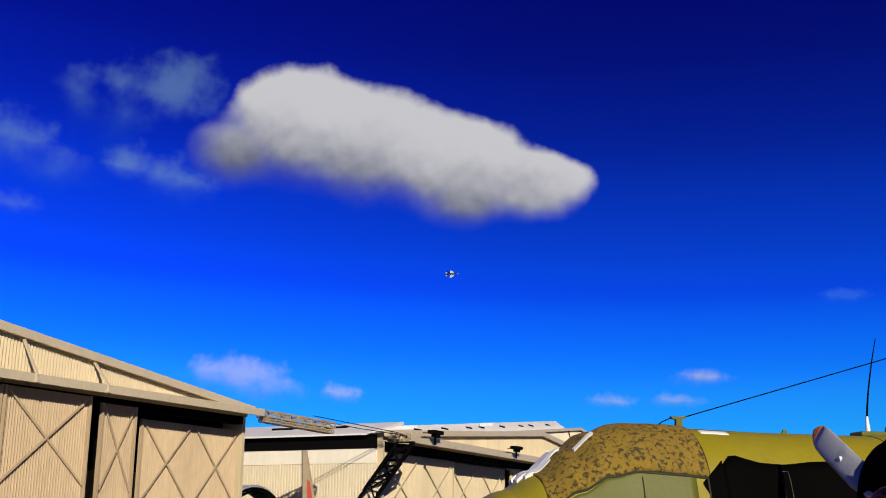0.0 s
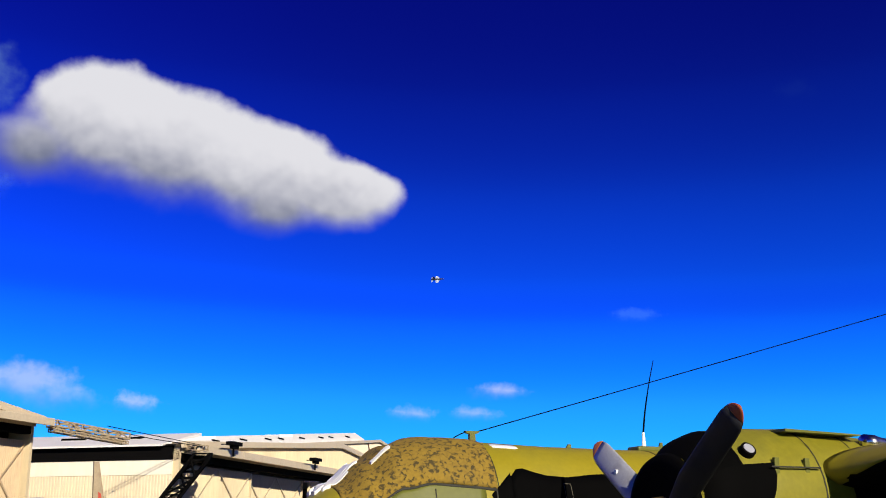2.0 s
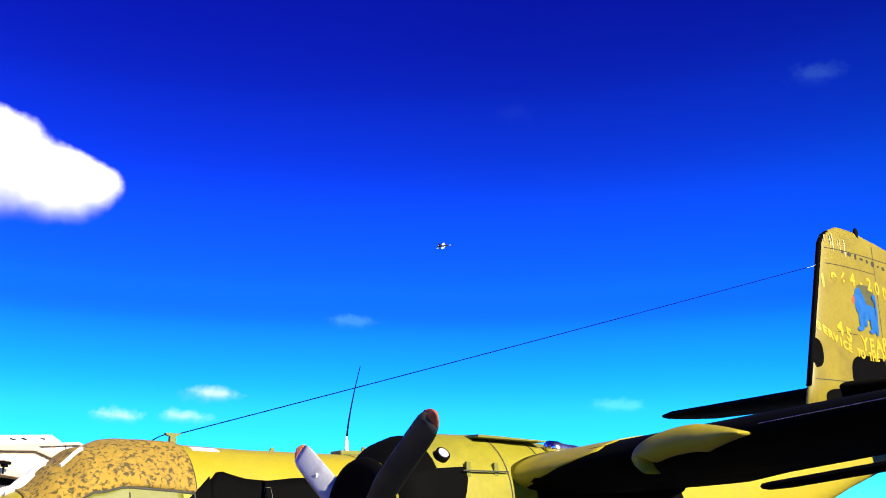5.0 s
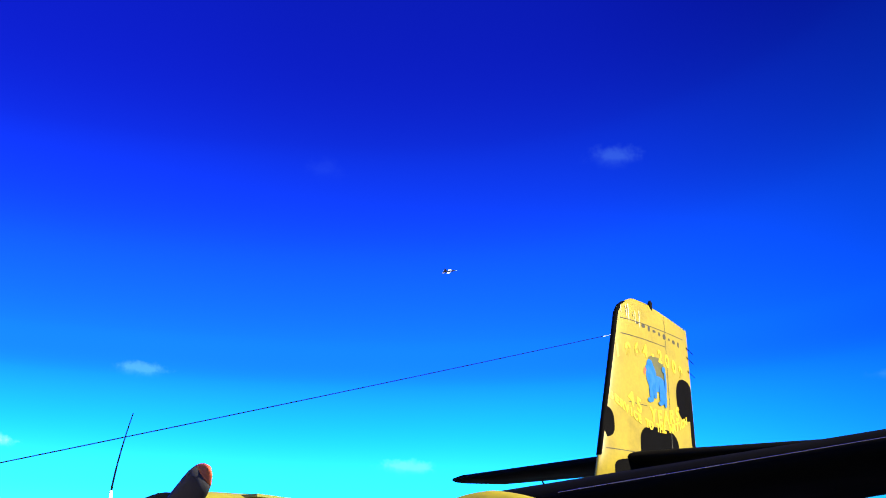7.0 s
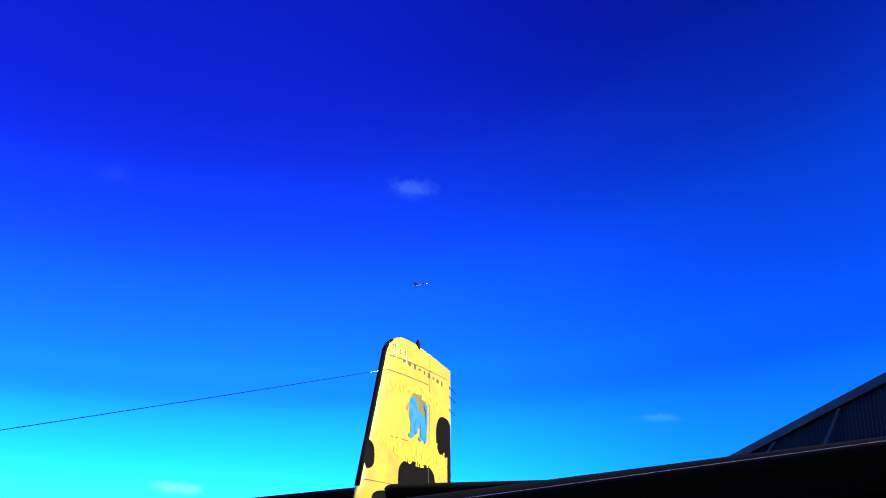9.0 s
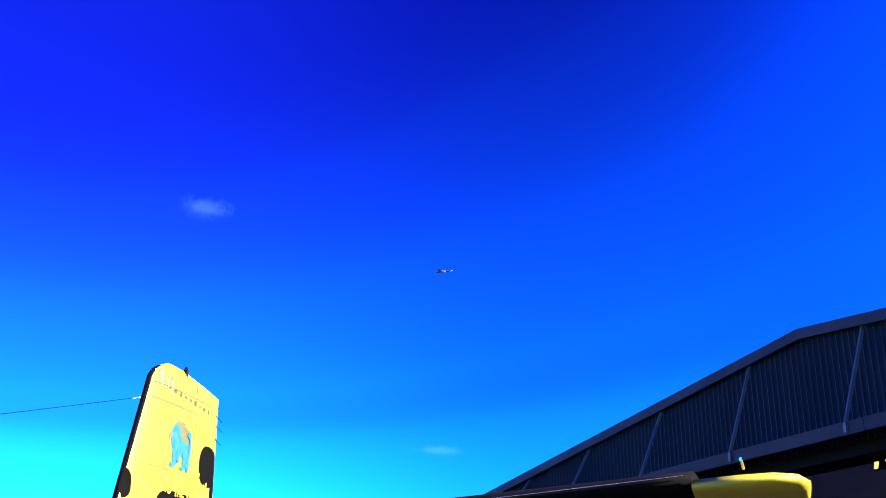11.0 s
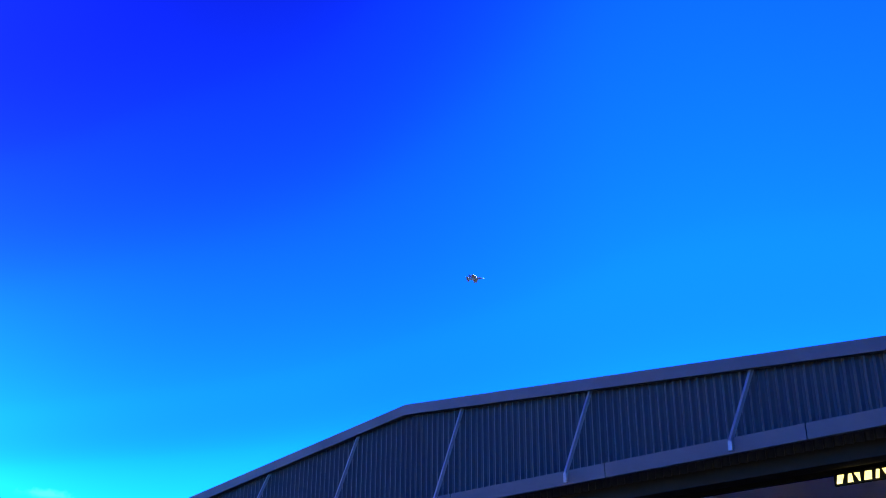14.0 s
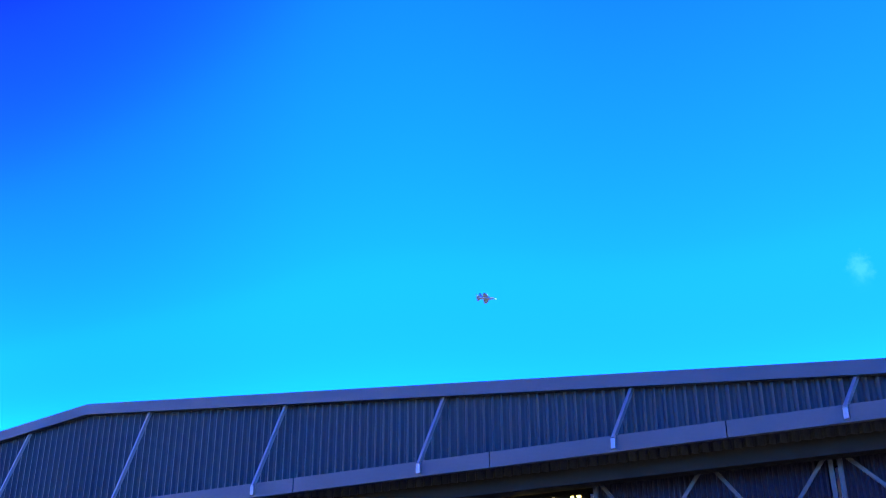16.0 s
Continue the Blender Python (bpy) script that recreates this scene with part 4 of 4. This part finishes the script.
fin_patch("emblem_tongue", RED, ((16.6, 7.26, 0.07, 0.035, 1), (16.56, 7.18, 0.04, 0.05, 1)), "small red mark at the emblem", 0.01)
for s0, s1, z in ((15.75, 18.8, 8.36), (15.7, 17.7, 7.98), (14.85, 16.3, 5.25), (15.8, 16.6, 6.38)):
    bm = bmesh.new()
    rows = [[bm.verts.new((s0 + (s1 - s0) * k / 20, -fin_y(s0 + (s1 - s0) * k / 20, z) - 0.006, z + dz)) for dz in (0, 0.018)] for k in range(21)]
    skin(bm, rows, False, False)
    part("panel_seam", bm, LINE, fin)
for k in range(9):
    s = 16.4 + 0.26 * k
    fin_patch("paint_chip", LINE, ((s, 8.34 - 0.02 * k + 0.05 * noise.noise((k, 3, 1)), 0.05 + 0.03 * (k % 2), 0.03 + 0.02 * (k % 3), 0.8),), "dark flaked paint")
fin_patch("rudder_gap", LINE, ((17.75, 6.7, 0.012, 2.1, 0.3),), "narrow gap before the rudder", 0.004)
for k in range(6):
    fin_patch("paint_wear", PALE, ((15.8 + 0.13 * k + 0.05 * (k % 2), 8.6 - 0.03 * k, 0.008 + 0.005 * (k % 3), 0.1 + 0.06 * (k % 3), 0.8),), "pale weathered streak", 0.005)


def lettering(words, size, step, s0, z0, rise, sag):
    """Raised letters on the port side of the fin, along a shallow curve."""
    for i, ch in enumerate(words):
        if ch == " ":
            continue
        cu = bpy.data.curves.new("letter", "FONT")
        cu.body, cu.size, cu.extrude, cu.offset, cu.align_x = ch, size, 0.003, 0.012, "CENTER"
        tmp = bpy.data.objects.new("letter", cu)
        me = bpy.data.meshes.new_from_object(tmp)
        at = (i - (len(words) - 1) / 2) * step
        for v in me.vertices:
            x, y, d = v.co
            x += at
            s, z = s0 + x, z0 + y + rise * x + sag * x * x
            v.co = (s, -fin_y(s, z) - 0.007 - d, z)
        me.materials.append(YELLOW)
        ob = new("letter", me)
        ob.parent = fin
        tagged(ob, "faded yellow painted letter")
        bpy.data.objects.remove(tmp)


lettering("1964-2009", 0.42, 0.37, 17.02, 7.57, -0.03, -0.09)
lettering("45 YEARS", 0.45, 0.32, 17.02, 6.05, -0.04, 0.19)
lettering("SERVICE TO THE NATION", 0.26, 0.17, 16.88, 5.85, -0.065, 0.15)
bm = bmesh.new()
tube(bm, ((17.3, 0, 8.8), (17.3, 0, 9.02), (17.3, 0, 9.1)), [0.05, 0.06, 0.03], 12)
part("beacon", bm, STEEL_AND_SHADE, plane)
for z in (8.2, 7.95, 7.6):
    bm = bmesh.new()
    bar(bm, (18.95, -0.02, z), (19.3, -0.02, z - 0.12), 0.012)
    part("static_wick", bm, WIRE, plane)
bm = bmesh.new()
rings = []
for p in (-5.95, -5.85, -5.5, -4, -2, 0, 2, 4, 5.5, 5.85, 5.95):
    k = 0.35 if abs(p) > 5.9 else 0.75 if abs(p) > 5.8 else 1.0
    c = (2.9 - 0.16 * abs(p)) * k
    rings.append([bm.verts.new(v) for v in foil(15.55 + 0.17 * abs(p) + (1 - k) * 0.5, c, 0.11, p, 5.12, 10)])
skin(bm, rings)
stab = part("tailplane", bm, BLACK, plane, "black painted tailplane", True)
for p in (-4.2, -3.6, 3.6):
    bm = bmesh.new()
    bar(bm, (17.6, p, 5.0), (17.9, p, 4.72), 0.03)
    part("static_wick", bm, WIRE, stab)


# ---- fighter jet ----
jet = thing("fighter_jet", pose(0, 0, 0), "grey twin-tailed fighter jet in flight", "jet")
bm = bmesh.new()
rings = []
for x, w, hh, z in ((8.6, 0.05, 0.05, -0.1), (7.2, 0.4, 0.4, -0.05), (5.2, 0.6, 0.7, 0.1), (3.6, 0.65, 0.95, 0.25), (1.5, 1.3, 0.85, 0.1), (-2, 1.5, 0.8, 0.0), (-6, 1.3, 0.7, 0.0), (-8.2, 0.9, 0.5, 0.0)):
    rings.append([bm.verts.new((x, w * math.cos(a * math.tau / 16), z + hh * math.sin(a * math.tau / 16))) for a in range(16)])
skin(bm, rings)
part("jet_body", bm, JET_SHADED, jet, smooth=True)
bm = bmesh.new()
skin(bm, [[bm.verts.new((x, w * math.cos(a * math.tau / 16), z + w * math.sin(a * math.tau / 16))) for a in range(16)] for x, w, z in ((8.75, 0.03, -0.1), (8.2, 0.2, -0.08), (7.2, 0.42, -0.05), (6.6, 0.5, 0.0))])
part("radome", bm, JET_PALE, jet, "pale pointed nose cone", True)
for side in (-1, 1):
    for nm, pts, mt in (("jet_wing", ((2.2, 1.2), (-0.6, 5.8), (-2.9, 5.8), (-3.4, 1.2)), JET_SHADED), ("strake", ((5.0, 0.6), (2.0, 1.5), (1.0, 1.5), (1.0, 0.6)), JET_DARK), ("stabilator", ((-5.6, 1.1), (-7.6, 3.6), (-8.9, 3.6), (-8.4, 1.1)), JET_SHADED)):
        bm = bmesh.new()
        lo = [bm.verts.new((x, side * y, -0.08)) for x, y in pts]
        hi = [bm.verts.new((x, side * y, 0.08)) for x, y in pts]
        skin(bm, [lo, hi])
        surface = part(nm, bm, mt, jet)
        # pale sheet on top paints the sunlit side of each surface
        if nm != "strake":
            bm = bmesh.new()
            skin(bm, [[bm.verts.new((x, side * y, z)) for x, y in pts] for z in (0.085, 0.11)])
            part("lit_upper_skin", bm, JET_PALE, surface, "upper surface coloured pale grey as sunlit")
    bm = bmesh.new()
    lo = [bm.verts.new((x, side * (1.2 + 0.33 * z), z)) for x, z in ((-3.2, 0.4), (-5.6, 3.4), (-7.0, 3.4), (-6.6, 0.4))]
    hi = [bm.verts.new((v.co.x, v.co.y + 0.12, v.co.z)) for v in lo]
    skin(bm, [lo, hi])
    part("tail_fin", bm, JET_DARK, jet)
    bm = bmesh.new()
    tube(bm, ((-7.6, side * 0.6, 0), (-9.0, side * 0.6, 0)), [0.55, 0.42], 14)
    part("nozzle", bm, JET_DARK, jet)
bm = bmesh.new()
tube(bm, ((5.8, 0, 0.5), (4.9, 0, 0.85), (3.6, 0, 0.95), (2.2, 0, 0.7)), [0.15, 0.42, 0.45, 0.2], 14)
part("canopy", bm, JET_DARK, jet, smooth=True)


# ---- glowing panels for daylight seen through the shaded hangar ----
glow = bpy.data.materials.new("daylight_glow")
glow.use_nodes = True
gb = glow.node_tree.nodes["Principled BSDF"]
gb.inputs["Base Color"].default_value = (0.8, 0.7, 0.3, 1)
gb.inputs["Emission Color"].default_value = (1.0, 0.78, 0.2, 1)
gb.inputs["Emission Strength"].default_value = 0.16
def daylight_strip(x, half, gaps):
    """Small warm panels between dark lattice bars, hung inside the doorway; they glow in place of daylight."""
    row = thing("daylight_strip", D_M @ pose(x, 0.9, 5.66), "warm glowing panels for daylight seen behind dark lattice", "lamp", "lit strips in the hangar")
    bm = bmesh.new()
    box(bm, -half, half, 0.05, 0.1, -0.08, 0.1, 0.01)
    part("strip_backing", bm, STEEL_AND_SHADE, row)
    count = int(2 * half / 0.138)
    for k in range(count):
        if k in gaps:
            continue
        bm = bmesh.new()
        a = -half + 0.05 + 0.132 * k
        plate(bm, ((a + 0.03 * (k % 3), -0.055), (a + 0.07 + 0.03 * (k % 2), -0.055), (a + 0.11 - 0.02 * (k % 3), 0.06), (a + 0.025 * ((k + 1) % 3), 0.06)), 0.02, 0.045)
        part("daylight_panel", bm, glow, row)
    for xa in (-half + 0.1, half - 0.1):
        bm = bmesh.new()
        bar(bm, (xa, 0.08, 0.1), (xa, 0.08, 0.9), 0.02)
        part("hanger_rod", bm, STEEL_AND_SHADE, row)


daylight_strip(1.34, 0.65, (6,))
daylight_strip(-6.2, 0.5, (1, 3, 5))


# ---- clouds, far off ----
def cloud(az, el, half_w, half_h, blobs, thin, seed, label, soft=0.35, rough=2.6, far=2600.0, wobble=0.55, tilt=0.25):
    """A cloud bank as a far curved sheet; its vapour thins out at the rim. Angles in degrees."""
    a, e = radians(az), radians(el)
    way = Vector((math.sin(a) * math.cos(e), math.cos(a) * math.cos(e), math.sin(e)))
    w, h = far * math.tan(radians(half_w)), far * math.tan(radians(half_h))
    bm = bmesh.new()
    n = 24
    rows = [[bm.verts.new((w * (2 * i / n - 1), h * (2 * j / n - 1), -0.18 * w * (1 - (2 * i / n - 1) ** 2) * (1 - (2 * j / n - 1) ** 2))) for i in range(n + 1)] for j in range(n + 1)]
    skin(bm, rows, False, False)
    m = bpy.data.materials.new("cloud_vapour")
    m.use_nodes = True
    nt = m.node_tree
    nt.nodes.clear()
    L = nt.links.new
    tc = nt.nodes.new("ShaderNodeTexCoord")
    mp = nt.nodes.new("ShaderNodeMapping")
    mp.inputs["Scale"].default_value = (1 / w, 1 / h, 0)
    L(tc.outputs["Object"], mp.inputs["Vector"])
    iso = nt.nodes.new("ShaderNodeMapping")
    iso.inputs["Scale"].default_value = (rough / w, rough / w, 0)
    iso.inputs["Location"].default_value = (seed * 3.7, seed * 1.9, seed)
    L(tc.outputs["Object"], iso.inputs["Vector"])

    above = nt.nodes.new("ShaderNodeMapping")
    above.inputs["Location"].default_value = (0.05, 0.16, 0)
    L(iso.outputs[0], above.inputs["Vector"])

    def noise_at(scale, detail, place=iso):
        q = nt.nodes.new("ShaderNodeTexNoise")
        q.inputs["Scale"].default_value, q.inputs["Detail"].default_value, q.inputs["Roughness"].default_value = scale, detail, 0.6
        L(place.outputs[0], q.inputs["Vector"])
        return q.outputs["Fac"]

    def maths(op, a0, b0, c0=None, clamp=False):
        q = nt.nodes.new("ShaderNodeMath")
        q.operation, q.use_clamp = op, clamp
        for i, v in enumerate((a0, b0, c0)):
            if v is None:
                continue
            if isinstance(v, (int, float)):
                q.inputs[i].default_value = v
            else:
                L(v, q.inputs[i])
        return q.outputs[0]

    field = None
    for cx, cy, rx, ry in blobs:
        bmap = nt.nodes.new("ShaderNodeMapping")
        bmap.vector_type = "POINT"
        bmap.inputs["Location"].default_value = (-cx / rx, -cy / ry, 0)
        bmap.inputs["Scale"].default_value = (1 / rx, 1 / ry, 0)
        L(mp.outputs[0], bmap.inputs["Vector"])
        ln = nt.nodes.new("ShaderNodeVectorMath")
        ln.operation = "LENGTH"
        L(bmap.outputs[0], ln.inputs[0])
        one = maths("SUBTRACT", 1.0, ln.outputs["Value"])
        field = one if field is None else maths("SMOOTH_MAX", field, one, 0.3)
    puffs, wisps = noise_at(1.6, 8), noise_at(0.8, 3)
    dens = maths("ADD", field, maths("MULTIPLY", maths("SUBTRACT", maths("ADD", maths("MULTIPLY", puffs, 0.6), maths("MULTIPLY", wisps, 0.4)), 0.5), wobble * 2.4))
    mr = nt.nodes.new("ShaderNodeMapRange")
    mr.interpolation_type = "SMOOTHSTEP"
    mr.inputs["From Min"].default_value, mr.inputs["From Max"].default_value, mr.inputs["To Max"].default_value = 0.05, 0.05 + soft, thin
    L(dens, mr.inputs["Value"])
    sep = nt.nodes.new("ShaderNodeSeparateXYZ")
    L(mp.outputs[0], sep.inputs[0])
    slope = maths("MULTIPLY_ADD", sep.outputs["X"], tilt, sep.outputs["Y"])
    # crisp crown, frayed base
    fray = maths("MULTIPLY_ADD", maths("SUBTRACT", 0.1, slope, clamp=True), 5.0, 1.0)
    L(maths("MULTIPLY_ADD", fray, soft, 0.05), mr.inputs["From Max"])
    # billows lit from above
    relief = maths("SUBTRACT", noise_at(1.3, 3), noise_at(1.3, 3, above))
    tone = maths("MULTIPLY_ADD", relief, 0.45, maths("MULTIPLY_ADD", maths("SUBTRACT", wisps, 0.5), 0.35, slope))
    tr = nt.nodes.new("ShaderNodeMapRange")
    tr.interpolation_type = "SMOOTHSTEP"
    tr.inputs["From Min"].default_value, tr.inputs["From Max"].default_value = -0.62, 0.16
    L(tone, tr.inputs["Value"])
    mx = nt.nodes.new("ShaderNodeMix")
    mx.data_type = "RGBA"
    mx.inputs[6].default_value = (0.15, 0.17, 0.27, 1) if thin > 0.5 else (0.04, 0.24, 0.4, 1) if thin > 0.15 and el > 14 else (0.15, 0.17, 0.29, 1) if thin > 0.15 else (0.05, 0.4, 0.6, 1)
    mx.inputs[7].default_value = (0.75, 0.745, 0.785, 1) if thin > 0.5 else (0.24, 0.44, 0.62, 1) if thin > 0.15 and el > 14 else (0.75, 0.745, 0.785, 1) if thin > 0.15 else (0.35, 0.9, 1.0, 1)
    L(tr.outputs[0], mx.inputs[0])
    em = nt.nodes.new("ShaderNodeEmission")
    L(mx.outputs[2], em.inputs["Color"])
    clear = nt.nodes.new("ShaderNodeBsdfTransparent")
    mix = nt.nodes.new("ShaderNodeMixShader")
    L(mr.outputs[0], mix.inputs[0])
    L(clear.outputs[0], mix.inputs[1])
    L(em.outputs[0], mix.inputs[2])
    out = nt.nodes.new("ShaderNodeOutputMaterial")
    L(mix.outputs[0], out.inputs["Surface"])
    ob = part("backdrop_cloud", bm, m)
    ob.matrix_basis = look(way * far, way * far * 2)
    return tagged(ob, label, "cloud", "clouds", "structure")


cloud(-2.4, 20.0, 13.0, 6.3, ((-0.37, 0.09, 0.35, 0.61), (-0.11, -0.04, 0.42, 0.61), (0.25, -0.19, 0.42, 0.49), (0.57, -0.34, 0.31, 0.37), (-0.61, -0.13, 0.23, 0.36), (0.32, -0.47, 0.23, 0.30)), 1.0, 1.0, "large grey-white cumulus cloud with ragged rim", 0.21, 3.4, wobble=0.2, tilt=0.45)
cloud(-22.3, 18.5, 4.8, 3.2, ((-0.3, -0.1, 0.95, 0.85), (0.4, -0.4, 0.6, 0.5)), 0.5, 2.0, "soft grey broken cloud", 0.8, wobble=0.4)
cloud(-15.3, 21.0, 5.2, 5.2, ((0.12, 0.24, 0.62, 0.42), (-0.3, -0.1, 0.4, 0.68), (-0.42, -0.5, 0.4, 0.48), (-0.7, 0.0, 0.3, 0.45)), 0.4, 3.0, "thin torn wisps of cloud", 0.95, 2.0, wobble=0.8)
cloud(-14.6, 17.4, 3.8, 2.2, ((0.15, -0.1, 0.8, 0.8), (-0.45, 0.3, 0.5, 0.6)), 0.45, 3.2, "small torn tuft of cloud", 0.95)
cloud(-22.4, 15.4, 3.2, 1.5, ((0.0, 0.0, 0.8, 0.6),), 0.26, 3.5, "thin low wisp of cloud", 0.95)
cloud(-10.0, 7.4, 4.2, 2.2, ((-0.1, 0.0, 0.75, 0.7), (0.3, -0.3, 0.6, 0.5)), 0.45, 4.0, "small low grey-white cloud", 0.6)
cloud(-4.8, 6.65, 2.0, 1.1, ((0.0, 0.0, 0.8, 0.7),), 0.45, 5.0, "small low grey-white cloud", 0.8)
cloud(13.9, 7.5, 2.8, 1.2, ((0.0, 0.0, 0.75, 0.5),), 0.5, 6.0, "small low flat cloud", 0.9)
cloud(12.8, 6.3, 2.2, 0.9, ((0.0, 0.0, 0.8, 0.6),), 0.36, 6.5, "small low flat cloud", 0.9)
cloud(9.5, 6.3, 2.0, 0.9, ((0.0, 0.0, 0.8, 0.7),), 0.36, 7.0, "small low flat cloud", 0.9)
cloud(46.9, 22.5, 2.7, 1.7, ((0.0, 0.1, 0.7, 0.5),), 0.024, 8.0, "faint thin wisp of cloud", 0.8)
cloud(30.4, 22.0, 2.2, 1.6, ((0.0, 0.0, 0.7, 0.6),), 0.004, 8.5, "barely visible thin wisp of cloud", 0.9)
cloud(21.4, 11.25, 2.0, 0.9, ((0.0, 0.0, 0.85, 0.7),), 0.07, 9.0, "small flat white cloud", 0.6)
cloud(35.3, 6.6, 2.4, 0.85, ((0.0, 0.0, 0.85, 0.7),), 0.12, 10.0, "small flat white cloud", 0.6)
cloud(60.3, 10.55, 2.0, 0.6, ((0.0, 0.0, 0.85, 0.7),), 0.02, 11.0, "faint thin wisp of cloud", 0.7)
cloud(121.0, 21.8, 1.4, 1.8, ((0.0, 0.0, 0.6, 0.8),), 0.006, 12.0, "faint thin wisp of cloud", 0.8)

# ---- the jet's flight ----
FLIGHT = ((0, 1.14, 13.04), (0.5, 3.38, 13.15), (1, 6.74, 13.11), (1.5, 9.09, 13.18), (2, 10.88, 13.37), (2.5, 13.80, 13.67), (3, 16.68, 14.12), (3.5, 18.85, 14.14), (4.7, 24.90, 15.00), (6, 31.41, 15.92), (6.5, 34.39, 16.13), (7, 37.62, 16.85), (7.5, 40.52, 17.19), (8, 42.98, 17.61), (8.5, 45.25, 17.81), (9, 47.60, 17.61), (9.2, 48.89, 17.75), (10.2, 55.20, 19.00), (11.5, 63.90, 20.44), (12, 67.00, 20.91), (12.5, 69.96, 21.18), (13, 73.79, 21.83), (13.5, 77.78, 22.50), (14, 82.13, 22.58), (14.5, 86.86, 22.46), (15, 91.49, 22.44), (15.5, 96.07, 22.21), (16, 100.69, 22.19))
BANK = ((0, 64), (3.7, 60), (6, 50), (7, 42), (8, 32), (9, 24), (12, 6), (13, -6), (14, -20), (16, -28))
REACH = ((0, 1400), (3.5, 1390), (7, 1250), (12, 1080), (15, 940), (16, 900))


def flight_place(i):
    t, az, el = FLIGHT[i]
    far = float(np.interp(t, [r[0] for r in REACH], [r[1] for r in REACH]))
    a, e = radians(az), radians(el)
    return Vector((-0.2, -2.1, 2.0)) + far * Vector((math.sin(a) * math.cos(e), math.cos(a) * math.cos(e), math.sin(e)))


def motions():
    rows = []
    for i, (t, az, el) in enumerate(FLIGHT):
        here = flight_place(i)
        ahead = (flight_place(min(i + 3, len(FLIGHT) - 1)) - flight_place(max(i - 3, 0))).normalized()
        bank = float(np.interp(t, [b[0] for b in BANK], [b[1] for b in BANK]))
        left = Vector((0, 0, 1)).cross(ahead).normalized()
        up = ahead.cross(left)
        c, s = math.cos(radians(bank)), math.sin(radians(bank))
        up2 = up * c - left * s
        left2 = up2.cross(ahead)
        m = Matrix((ahead, left2, up2)).transposed().to_4x4()
        rows.append((t, Matrix.Translation(here) @ m))
    walk(jet, rows)


motions()
